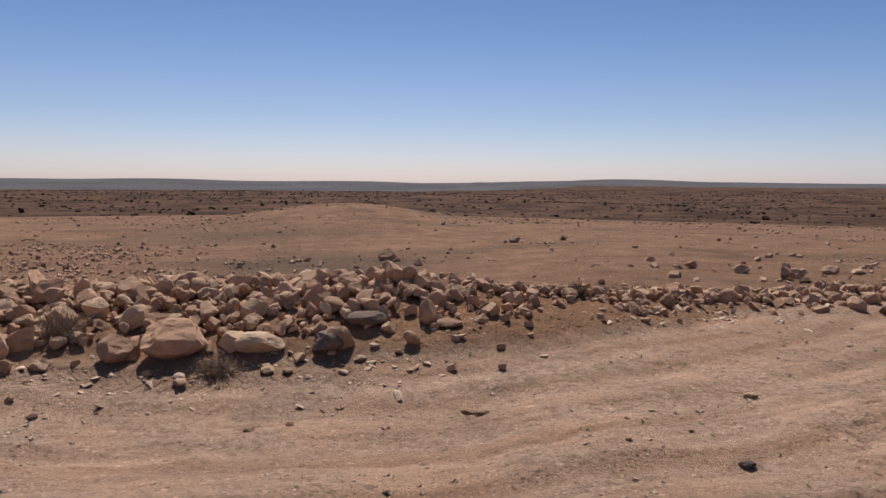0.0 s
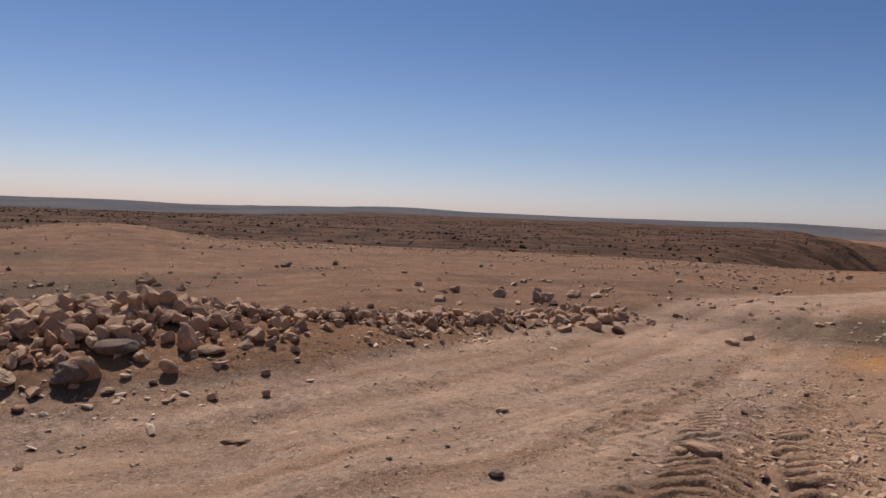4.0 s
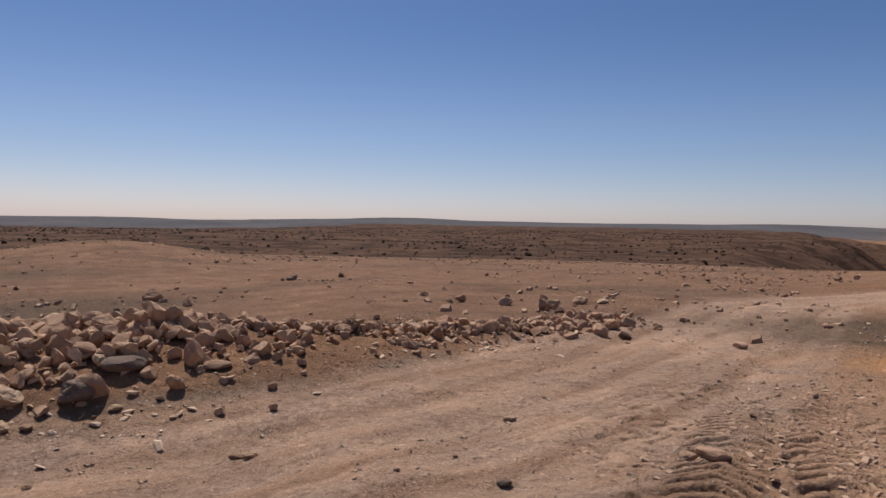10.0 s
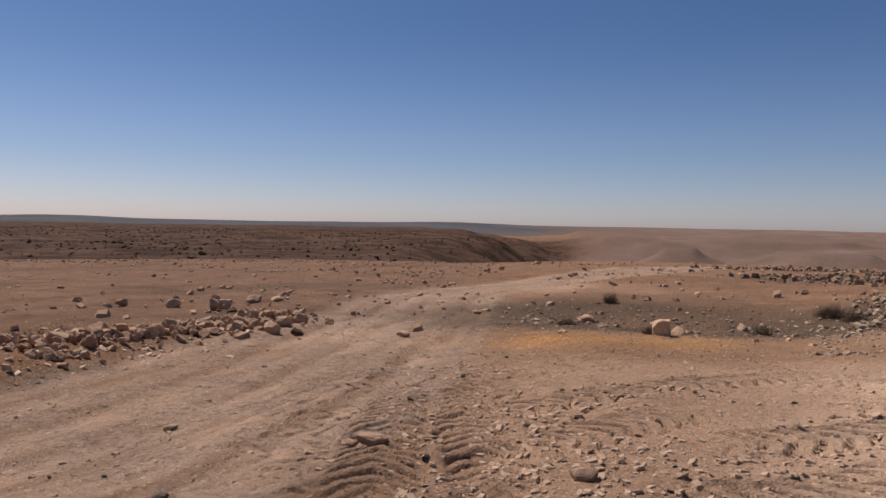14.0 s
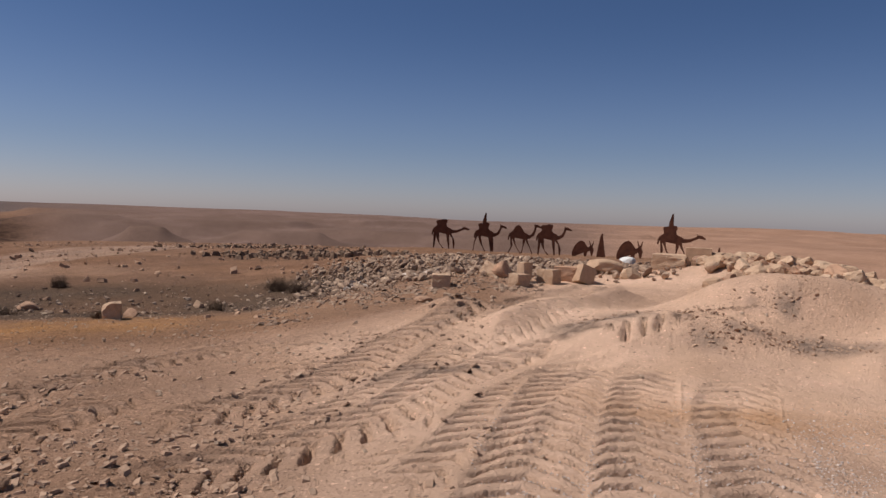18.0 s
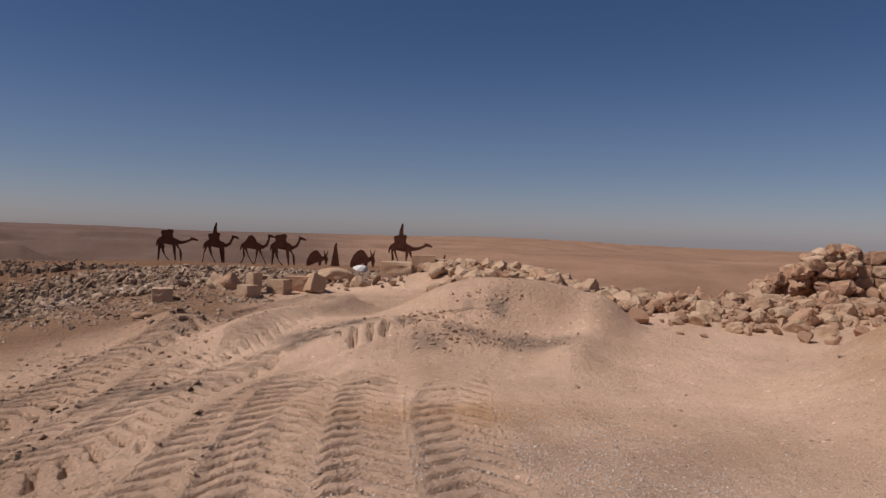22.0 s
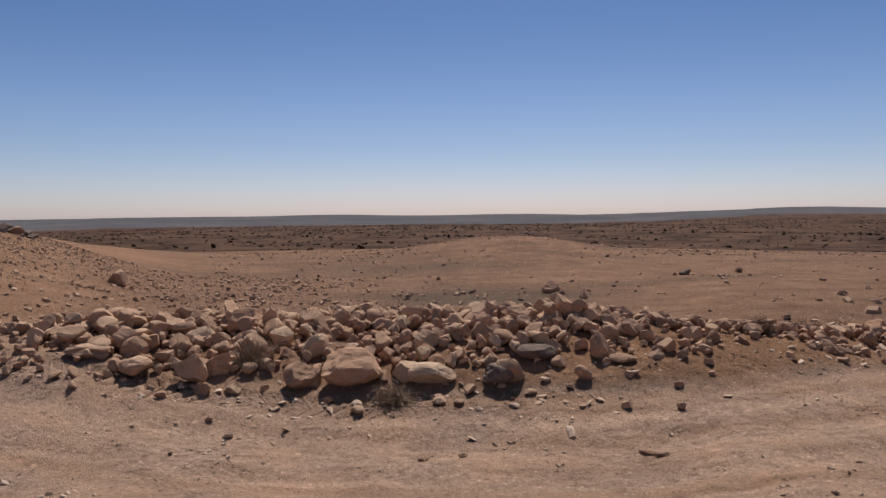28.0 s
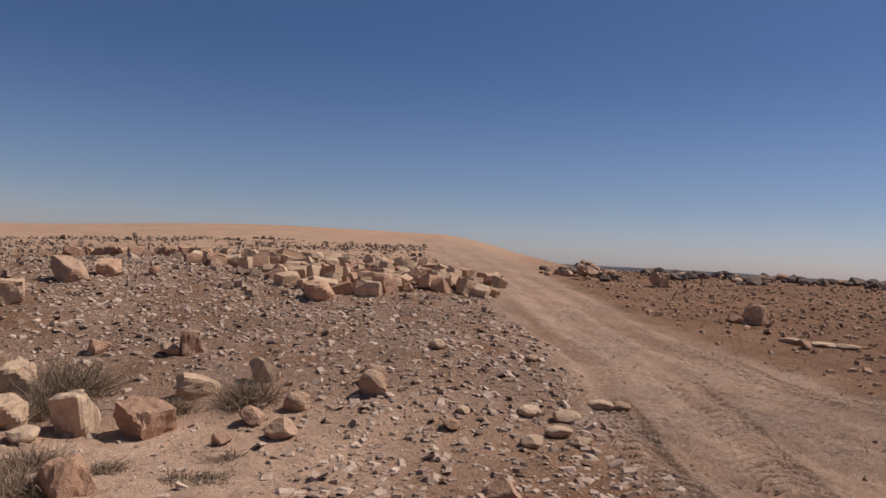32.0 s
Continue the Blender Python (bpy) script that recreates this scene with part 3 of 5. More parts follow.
def block_shape(rng, n=6, wear=0.06, chips=5, rough=1.0):
    """A dressed block, one metre a side, with worn arrises and broken corners."""
    bm = bmesh.new()
    bmesh.ops.create_cube(bm, size=1.0)
    bmesh.ops.subdivide_edges(bm, edges=bm.edges[:], cuts=n, use_grid_fill=True)
    bmesh.ops.triangulate(bm, faces=bm.faces[:])
    v = np.array([p.co[:] for p in bm.verts])
    f = np.array([[p.index for p in q.verts] for q in bm.faces])
    bm.free()
    q = np.abs(v) - (0.5 - wear)
    out = np.maximum(q, 0)
    length = np.linalg.norm(out, axis=1)
    keep = np.where(length > wear, wear / np.maximum(length, 1e-6), 1.0)
    v = np.sign(v) * (np.minimum(np.abs(v), 0.5 - wear) + out * keep[:, None])
    for _ in range(chips):
        c = np.sign(rng.normal(size=3)) * rng.uniform(0.6, 1.0, 3)
        c /= np.linalg.norm(c)
        over = np.maximum(v @ c - rng.uniform(0.46, 0.66), 0)
        v = v - over[:, None] * c
    k = rng.uniform(0, 50)
    w = np.stack([vnoise(v[:, (a + 1) % 3] * 3 + k, v[:, (a + 2) % 3] * 3 + v[:, a] * 2 + k, a) for a in range(3)], 1)
    v = v + 0.05 * rough * w
    w = np.stack([vnoise(v[:, (a + 1) % 3] * 9 + k, v[:, (a + 2) % 3] * 9 + v[:, a] * 7 + k, a + 5) for a in range(3)], 1)
    v = v + 0.028 * rough * w
    v[:, 2] -= v[:, 2].min()
    return v, f


RNG = np.random.default_rng(7)
ROCKS = [rock_shape(RNG) for _ in range(14)]
SLABS = [rock_shape(RNG, cuts=7, depth=(0.6, 0.9)) for _ in range(5)]
BIG_ROCKS = [rock_shape(RNG, 4, 8, (0.55, 0.9), 0.06) for _ in range(4)]
BLOCKS = [block_shape(RNG) for _ in range(8)]
ASHLARS = [block_shape(RNG, 5, 0.055, 1, 0.4) for _ in range(8)]
PEBBLES = [rock_shape(RNG, 2, 9, (0.45, 0.75), 0.05) for _ in range(6)]
MESHES = {}


def shared(kind, n, material):
    key = (kind, n, material.name)
    if key not in MESHES:
        v, f = {"rock": ROCKS, "slab": SLABS, "boulder": BIG_ROCKS, "block": BLOCKS, "ashlar": ASHLARS}[kind][n]
        MESHES[key] = mesh_from(kind, v, f, material)
    return MESHES[key]


def stone(name, kind, n, material, place, size, turn, label, category, group="", lean=(0, 0), sink=0.12):
    """One loose stone, bedded in what it lies on."""
    ob = new(name, shared(kind, n, material))
    x, y, z = place
    ob.matrix_world = pose(x, y, z - sink * size[2], lean[0], lean[1], turn) @ Matrix.Diagonal((*size, 1))
    return tagged(ob, label, category, group)


def scatter(name, places, sizes, material, label, category, flat=(0.35, 0.8), level=1, seed=3, sink=0.25, lean=0.25):
    """Many small stones as one object."""
    rng = np.random.default_rng(seed)
    v0, f0 = ICO[level]
    n, k = len(places), len(v0)
    ang = rng.uniform(0, 2 * math.pi, n)
    jag = 1 + rng.uniform(-0.35, 0.35, (n, k, 1)) * (0.6 if level == 0 else 1.0)
    v = v0[None] * jag
    s = np.asarray(sizes)[:, None, None] * 0.5
    v = v * s * np.stack([rng.uniform(0.8, 1.3, n), rng.uniform(0.6, 1.0, n), rng.uniform(*flat, n)], 1)[:, None]
    c, q = np.cos(ang)[:, None], np.sin(ang)[:, None]
    tilt = rng.normal(0, lean, (n, 2, 1))
    v[:, :, 2] += tilt[:, 0] * v[:, :, 0] + tilt[:, 1] * v[:, :, 1]
    v = np.stack([v[:, :, 0] * c - v[:, :, 1] * q, v[:, :, 0] * q + v[:, :, 1] * c, v[:, :, 2]], 2)
    low = -v[:, :, 2].min(1)
    p = np.array(places)
    p[:, 2] += low * (1 - 2 * sink)
    v = (v + p[:, None]).reshape(-1, 3)
    f = (f0[None] + (np.arange(n) * k)[:, None, None]).reshape(-1, 3)
    return tagged(new(name, mesh_from(name, v, f, material)), label, category, kind="stuff")


def scatter_rocks(name, places, sizes, material, label, category, seed=3, sink=0.2):
    """Many fist-sized angular stones as one object."""
    rng = np.random.default_rng(seed)
    vs, fs, base = [], [], 0
    for (x, y, z), s in zip(places, sizes):
        v, f = PEBBLES[int(rng.integers(6))]
        turn = np.array(Euler((rng.normal(0, 0.5), rng.normal(0, 0.5), rng.uniform(0, 6.3))).to_matrix())
        v = (v * (s * rng.uniform(0.9, 1.3), s * rng.uniform(0.7, 1.0), s * rng.uniform(0.5, 0.9))) @ turn.T
        v = v + (x, y, z - v[:, 2].min() - sink * s)
        vs.append(v)
        fs.append(f + base)
        base += len(v)
    return tagged(new(name, mesh_from(name, np.concatenate(vs), np.concatenate(fs), material)), label, category, kind="stuff")


def polar_places(rng, n, az, r, keep=None):
    """Places spread evenly over a sector, on the ground."""
    a = np.radians(rng.uniform(min(az), max(az), n))
    q = np.sqrt(rng.uniform(r[0] ** 2, r[1] ** 2, n))
    x, y = -q * np.sin(a), q * np.cos(a)
    if keep is not None:
        m = rng.uniform(size=n) < keep(x, y)
        x, y = x[m], y[m]
    return np.stack([x, y, ground(x, y)], 1)


# ---- the ground, one sheet to the horizon ----
def build_ground():
    az = np.concatenate([np.arange(-180, -146, 2.0), np.arange(-146, -128, 0.35), np.arange(-128, -18, 0.26), np.arange(-18, 114, 0.4), np.arange(114, 180, 2.0)])
    rr = [0.0001, 0.6, 1.2, 1.8, 2.3, 2.7]
    q = 3.0
    while q < 4600:
        rr.append(q)
        q *= 1.0053 if q < 10.5 else 1.008 if q < 16 else 1.014 if q < 60 else 1.022 if q < 250 else 1.017 if q < 1500 else 1.022
    rr = np.array(rr)
    A, R = np.meshgrid(np.radians(az), rr)
    X, Y = -R * np.sin(A), R * np.cos(A)
    Z = ground(X, Y)
    n, k = len(az), len(rr)
    idx = np.arange(n * k).reshape(k, n)
    nxt = np.roll(idx, -1, axis=1)
    faces = np.stack([idx[:-1], idx[1:], nxt[1:], nxt[:-1]], -1).reshape(-1, 4)[:, ::-1]
    x, y = X.ravel(), Y.ravel()
    tread_run, tread_off, tread_on = tread(x, y)
    Z = Z + lugs(tread_run, tread_off, tread_on, x, y).reshape(Z.shape)
    me = mesh_from("ground", np.stack([X, Y, Z], -1).reshape(-1, 3), faces, GROUND, smooth=True)
    r, deg = np.hypot(x, y), np.degrees(np.arctan2(-x, y))
    rough = fbm(x / 3.0, y / 3.0, 61, 4)
    _, d, run = along_line(x, y, MAIN_ROAD)
    streak = fbm(run / 5.0, d * 4.0, 93, 4)
    lanes = sum(np.exp(-0.5 * ((d - c) / 0.28) ** 2) for c in (-1.9, -0.75, 0.35, 1.5))
    gravel = np.clip(0.5 * step(2.5, 2.0, np.abs(d)) + lanes * (0.6 + 0.7 * rough) + step(2.8, 2.0, np.abs(d)) * 1.8 * np.maximum(streak, 0), 0, 1) * (1 - step(40, 70, r))
    spoil = step(-1.9, -2.4, d) * step(56, 62, deg) * (1 - step(103, 110, deg)) * step(7.5, 9, r + 2 * rough) * (1 - step(22, 26, r))
    gravel = np.maximum(gravel, 0.85 * spoil)
    gravel = np.maximum(gravel, 0.5 * bump(x, y, -88, 4.2, 0.9, 0.4) + 0.5 * bump(x, y, -112, 5.0, 1.2, 0.8))
    pale = (0.31 * step(-26, -50, deg) + 0.69 * step(-56, -82, deg)) * (1 - 0.8 * step(9.0, 11.5, r + rough) * step(-91, -84, deg)) * step(-175, -150, deg) * (1 - step(14, 17.5, r)) * np.clip(0.9 + 0.5 * rough, 0, 1)
    pale = 0.3 + (pale - 0.3) * step(0.5, 4.0, r)
    pale = np.maximum(pale, 0.5 * bump(x, y, -48.5, 27, 2.6, 1.6) * np.clip(0.8 + 1.2 * rough, 0, 1))
    pale = np.maximum(pale, (0.3 + 0.5 * np.clip(streak, -0.4, 0.5)) * (1 - step(1.6, 2.6, np.abs(d))) * (1 - step(60, 100, r)))
    pale = np.maximum(pale, 0.6 * np.clip(1.4 * bump(x, y, 98, 7.5, 2.3, 1.4), 0, 1))
    pale = np.maximum(pale, 0.4 * step(26, 34, r) * step(64, 74, deg))
    ochre = np.clip(bump(x, y, -54, 12.7, 1.9, 0.9) * 1.2 + 0.6 * bump(x, y, -103, 6.5, 0.9, 0.4) + step(60, 90, r) * step(64, 72, deg) * 0.9, 0, 1)
    dark = step(95, 112, r + 25 * fbm(x / 30, y / 30, 71, 3)) * (1 - step(900, 1500, r)) * step(-56, -50, deg) * (1 - step(44, 52, deg))
    outer = step(2.3, 3.0, d + 0.5 * rough) * step(8, 16, deg) * step(72, 62, deg)
    brown = np.clip(0.4 * outer + step(11, 17, r + 3 * rough) * step(-46, -36, deg) * step(44, 24, deg) * 0.9 + 0.75 * step(17, 23, r + 4 * rough) * step(-78, -70, deg) * step(-36, -44, deg) * (0.6 + rough), 0, 1)
    stain = np.clip(2.0 * bump(x, y, 9, 24, 2.4, 1.8) + 3.4 * bump(x, y, -59.5, 18.3, 3.8, 2.1) + 0.9 * bump(x, y, 14, 40, 4, 2.5) + 0.9 * bump(x, y, -12.5, 12.7, 1.8, 0.5) + 0.8 * bump(x, y, 9, 20.5, 2.0, 1.2), 0, 1) * np.clip(1.05 + 0.7 * rough, 0, 1)
    scuff = np.exp(-0.5 * ((d - 2.2 - 0.15 * rough) / 0.16) ** 2) * step(-30, -10, deg) * (1 - step(24, 34, r)) * step(-0.25, 0.15, fbm(run / 1.4, d, 29, 3))
    blotch = step(0.12, 0.4, fbm(x / 5.0, y / 2.6, 57, 4)) * step(14, 20, r) * (1 - step(80, 110, r)) * step(-46, -38, deg) * step(64, 50, deg)
    stain = np.maximum(stain, np.maximum(0.55 * blotch, 0.42 * scuff))
    levels = Z.ravel() / 5.0 + 0.5 * fbm(x / 90, y / 90, 83, 3)
    strata_slope = (0.5 + 0.5 * np.sin(levels * 2 * math.pi)) ** 2 * 0.6
    rise = np.abs(np.gradient(Z, axis=0) / np.maximum(np.gradient(R, axis=0), 1e-6)).ravel()
    # besides the bands, darker where the land is steep and in patches
    strata_slope = np.clip(strata_slope + step(0.07, 0.25, rise) + 0.8 * step(0.05, 0.35, fbm(x / 120, y / 120, 87, 4)), 0, 1) * step(250, 450, r) * step(-50, -58, deg) * (1 - 0.7 * step(-88, -98, deg))
    for maz, mr, wide, _, top in MESAS[1:10]:
        a = radians(maz)
        strata_slope = np.maximum(strata_slope, np.exp(-(np.hypot(x + mr * math.sin(a), y - mr * math.cos(a)) / (1.5 * wide + 16)) ** 2) * step(-14, -2, Z.ravel() - top))
    pile = step(-120, -127, deg) * (1 - step(9, 14, r)) * step(0.35, 0.8, Z.ravel())
    ochre = np.maximum(ochre, 0.45 * pile)
    far = step(90, 140, r) * (1 - step(-56, -50, deg)) + step(140, 200, r) * step(48, 60, deg)
    # where the painted haze colour sets in, beyond 1500 m
    hazy_ridge = step(1500, 1900, r) * step(-60, -45, deg)
    damp, near = np.zeros(len(x)), r < 16
    damp[near] = np.exp(-0.5 * (np.minimum.reduce([along_line(x[near], y[near], p)[0] for p in BANKS]) / 0.2) ** 2) * step(-0.1, 0.25, fbm(x[near] / 0.8, y[near] / 0.8, 18, 4))
    torn = step(0.1, 0.4, fbm(tread_run / 1.2, tread_off * 2.5 + tread_run * 0.2, 99, 3)) * step(0.1, 0.5, tread_on) * step(4.5, 5.5, r)
    gravel = np.maximum(gravel, 0.8 * torn * step(-40, -60, deg))
    for name, values in (("tread_run", tread_run), ("tread", tread_on), ("gravel", gravel), ("pale", pale), ("ochre", ochre), ("dark", dark), ("far", np.clip(far, 0, 1)), ("hazy_ridge", hazy_ridge), ("stain", stain), ("strata_slope", strata_slope), ("damp", damp), ("rose", step(250, 500, r) * step(-86, -100, deg)), ("brown", brown)):
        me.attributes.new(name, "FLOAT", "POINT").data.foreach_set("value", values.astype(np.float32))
    return tagged(new("ground", me), "dry tan desert ground with gravel track and tyre marks", "ground", kind="structure")


build_ground()


# ---- the rock heap beside the track ----
HEAP_SAYS = ["tan weathered limestone rock lying in the roadside heap", "brown angular stone wedged in the rock heap", "rounded sandy-coloured rock on the heap", "pale broken limestone piece in the rock heap"]


def heap_rocks(name, line, count, spread, small, large, group, seed, lift):
    rng = np.random.default_rng(seed)
    lengths = [math.dist(a, b) for a, b in zip(line[:-1], line[1:])]
    done = []
    tries = 0
    while len(done) < count and tries < 9000:
        tries += 1
        k = rng.choice(len(lengths), p=np.array(lengths) / sum(lengths))
        (ax, ay), (bx, by) = line[k], line[k + 1]
        f, off = rng.uniform(), rng.normal(0, spread)
        if abs(off) > 2.1 * spread or (off < -1.5 * spread and rng.uniform() < 0.6):
            continue
        ux, uy = (bx - ax) / lengths[k], (by - ay) / lengths[k]
        x, y = ax + f * (bx - ax) - off * uy, ay + f * (by - ay) + off * ux
        s = small + (large - small) * rng.uniform() ** 2.2
        if any(math.hypot(x - p, y - q) < 0.33 * (s + t) for p, q, t in done) and rng.uniform() < 0.93:
            continue
        done.append((x, y, s))
        z = float(ground(np.array([x]), np.array([y]))[0])
        n = int(rng.integers(len(ROCKS)))
        size = (s * rng.uniform(0.85, 1.3), s * rng.uniform(0.7, 1.0), s * rng.uniform(0.6, 0.95))
        mat = PALE_ROCK if rng.uniform() < 0.12 else WARM_ROCK if rng.uniform() < 0.3 else HEAP_ROCK
        up = lift * max(0.0, 1 - abs(off) / (1.6 * spread)) * rng.uniform(0, 1)
        stone(name, "rock", n, mat, (x, y, z + up), size, rng.uniform(0, 360), HEAP_SAYS[n % 4], "rock", group, (rng.normal(0, 22), rng.normal(0, 22)), 0.2)


heap_rocks("heap_rock", HEAP, 299, 1.0, 0.17, 0.4, "rocks of the main heap", 21, 0.14)
heap_rocks("row_rock", HEAP_TAIL, 120, 0.55, 0.1, 0.3, "rocks of the heap's tail", 22, 0.03)

for az, r, kind, n, mat, size, turn, says in [
    (19.5, 8.55, "boulder", 0, WARM_ROCK, (0.68, 0.5, 0.42), 20, "large rounded tan boulder at the foot of the heap"),
    (23.2, 8.6, "boulder", 1, HEAP_ROCK, (0.4, 0.36, 0.32), 80, "brown rounded boulder beside the large tan one"),
    (13.4, 8.45, "boulder", 2, PALE_ROCK, (0.56, 0.4, 0.26), 10, "flat-topped pale orange boulder at the heap's foot"),
    (8.4, 8.4, "boulder", 3, DARK_ROCK, (0.36, 0.3, 0.22), 50, "dark grey flint boulder at the heap's foot"),
    (5.6, 8.8, "slab", 1, DARK_ROCK, (0.46, 0.28, 0.17), 5, "long grey-brown slab leaning in the heap"),
    (0.9, 8.9, "rock", 4, WARM_ROCK, (0.24, 0.22, 0.32), 30, "upright brown rock at the edge of the heap"),
    (-0.6, 8.85, "slab", 2, HEAP_ROCK, (0.32, 0.24, 0.1), 12, "flat brown rock beside the upright one"),
    (9.5, 9.6, "boulder", 1, WARM_ROCK, (0.36, 0.32, 0.34), 140, "square tan rock standing on the heap"),
    (7.5, 10.2, "boulder", 0, HEAP_ROCK, (0.34, 0.3, 0.3), 60, "brown rock on the crest of the heap"),
    (17.6, 10.2, "boulder", 3, HEAP_ROCK, (0.44, 0.32, 0.28), 20, "big brown rock on top of the heap"),
    (34.4, 9.0, "boulder", 2, HEAP_ROCK, (0.42, 0.34, 0.22), 100, "low brown boulder at the heap's end"),
    (30.6, 8.8, "rock", 6, HEAP_ROCK, (0.38, 0.34, 0.32), 15, "square brown rock in front of the heap"),
    (37.2, 9.5, "slab", 0, HEAP_ROCK, (0.5, 0.3, 0.14), 30, "flat slab lying before the heap's end"),
    (36.5, 10.4, "boulder", 0, WARM_ROCK, (0.38, 0.34, 0.32), 200, "pinkish brown boulder at the heap's end"),
    (4.2, 24.2, "boulder", 1, WARM_ROCK, (0.62, 0.5, 0.5), 10, "lone reddish brown boulder on the flat behind the heap"),
    (1.8, 22.5, "rock", 2, WARM_ROCK, (0.34, 0.3, 0.34), 70, "small lone brown rock on the flat"),
    (-22.0, 19.5, "rock", 7, HEAP_ROCK, (0.4, 0.32, 0.26), 30, "lone brown rock on open ground"),
    (-24.7, 18.5, "rock", 3, HEAP_ROCK, (0.3, 0.28, 0.34), 0, "brown rock beside a pale block"),
    (-25.4, 18.8, "block", 1, HEAP_ROCK, (0.3, 0.24, 0.24), 20, "pale squarish block on open ground"),
    (-23.0, 24.2, "rock", 9, HEAP_ROCK, (0.3, 0.24, 0.16), 50, "dark brown rock on open ground"),
    (-27.5, 21.0, "slab", 3, HEAP_ROCK, (0.5, 0.35, 0.24), 12, "broad brown rock near the track"),
    (-29.1, 21.5, "slab", 4, PALE_ROCK, (0.36, 0.26, 0.14), 8, "flat pale slab near the track"),
    (-18.4, 20.2, "rock", 1, HEAP_ROCK, (0.3, 0.25, 0.2), 8, "small brown rock on open ground"),
    (-5.6, 34, "rock", 5, DARK_ROCK, (0.5, 0.4, 0.3), 8, "dark low rock on open ground"),
    (-45.0, 42, "rock", 8, HEAP_ROCK, (0.5, 0.4, 0.3), 8, "dark boulder at the bend of the track"),
    (-46.2, 43, "rock", 10, HEAP_ROCK, (0.4, 0.34, 0.26), 40, "brown boulder at the bend of the track"),
    (-57.8, 13.6, "block", 2, PALE_ROCK, (0.32, 0.29, 0.29), 30, "pale square block at the rim of the pit"),
    (-59.1, 14.2, "rock", 2, HEAP_ROCK, (0.32, 0.25, 0.18), 30, "brown rock beside the pale block"),
    (-52.5, 18.0, "slab", 2, HEAP_ROCK, (0.6, 0.4, 0.2), 60, "flat brown slab in the pit"),
    (-63.4, 17.6, "rock", 5, PALE_ROCK, (0.22, 0.2, 0.18), 60, "small pale stone at the pit's rim"),
]:
    stone("boulder" if kind == "boulder" else "limestone_rock", kind, n, mat, spot(az, r), size, turn, says, "boulder" if kind == "boulder" else "rock")

# ---- single stones on the track ----
for az, r, w, n, mat in [(-2.3, 6.7, 0.15, 0, HEAP_ROCK), (-3.2, 6.6, 0.13, 1, HEAP_ROCK), (14.1, 6.6, 0.13, 2, HEAP_ROCK), (11.1, 6.7, 0.11, 3, HEAP_ROCK), (6.1, 8.2, 0.15, 4, PALE_ROCK), (-21.9, 5.3, 0.11, 0, DARK_ROCK),
                         (-36.5, 6.0, 0.26, 1, HEAP_ROCK), (-34.9, 6.0, 0.16, 2, HEAP_ROCK), (-43.2, 7.0, 0.11, 3, HEAP_ROCK), (-22.3, 7.2, 0.15, 4, PALE_ROCK), (-38.6, 13.5, 0.3, 0, HEAP_ROCK), (-44.3, 20, 0.3, 1, HEAP_ROCK),
                         (-51.9, 5.1, 0.2, 2, HEAP_ROCK), (12.8, 8.0, 0.2, 3, PALE_ROCK), (11.4, 8.0, 0.14, 1, HEAP_ROCK), (19.0, 7.9, 0.18, 0, HEAP_ROCK), (69.5, 10.9, 0.26, 1, HEAP_ROCK), (76.6, 11.0, 0.36, 3, PALE_ROCK),
                         (63.2, 9.3, 0.26, 4, HEAP_ROCK), (64.5, 9.2, 0.3, 0, PALE_ROCK), (69.6, 8.5, 0.32, 1, PALE_ROCK), (74.6, 8.4, 0.22, 2, PALE_ROCK), (69.3, 7.5, 0.3, 3, PALE_ROCK), (75.4, 7.9, 0.26, 4, WARM_ROCK), (67.0, 8.4, 0.34, 2, PALE_ROCK), (67.5, 7.9, 0.28, 0, PALE_ROCK), (65.8, 7.6, 0.26, 3, PALE_ROCK), (43.5, 12.6, 0.5, 4, PALE_ROCK)]:
    stone("loose_stone", "slab", n, mat, spot(az, r), (w, w * 0.75, w * 0.4), az * 7, "flat dusty stone lying loose on the ground", "stone", "loose stones by the track")

# ---- stones on the slope left of the heap ----
for az, r, kind, n, mat, size, turn, says in [
    (44.2, 15.4, "rock", 11, HEAP_ROCK, (0.42, 0.34, 0.4), 20, "upright brown rock on the stony slope"),
    (44.9, 14.7, "slab", 1, WARM_ROCK, (0.5, 0.4, 0.22), 20, "flat rock at the foot of the upright one"),
    (53.9, 19.9, "block", 3, WARM_ROCK, (0.5, 0.36, 0.5), 25, "leaning brown block on the stony slope"),
    (55.3, 19.6, "slab", 3, HEAP_ROCK, (0.42, 0.3, 0.2), 60, "low brown rock on the slope"),
    (60.4, 30.4, "block", 5, WARM_ROCK, (0.62, 0.5, 0.6), 10, "orange-brown block on the brow of the slope"),
    (51.4, 17.3, "slab", 0, PALE_ROCK, (0.55, 0.3, 0.14), 40, "pale flat slab in a row of slabs"),
    (49.6, 17.4, "slab", 1, PALE_ROCK, (0.5, 0.35, 0.12), 55, "pale flat slab in a row of slabs"),
    (48.2, 17.4, "slab", 2, PALE_ROCK, (0.5, 0.3, 0.12), 45, "pale flat slab in a row of slabs"),
    (50.7, 16.8, "rock", 12, HEAP_ROCK, (0.32, 0.26, 0.24), 95, "brown rock below the row of slabs"),
    (36.0, 26, "rock", 13, HEAP_ROCK, (0.6, 0.5, 0.6), 95, "lone brown rock on the slope"),
]:
    stone("limestone_rock", kind, n, mat, spot(az, r), size, turn, says, "rock")


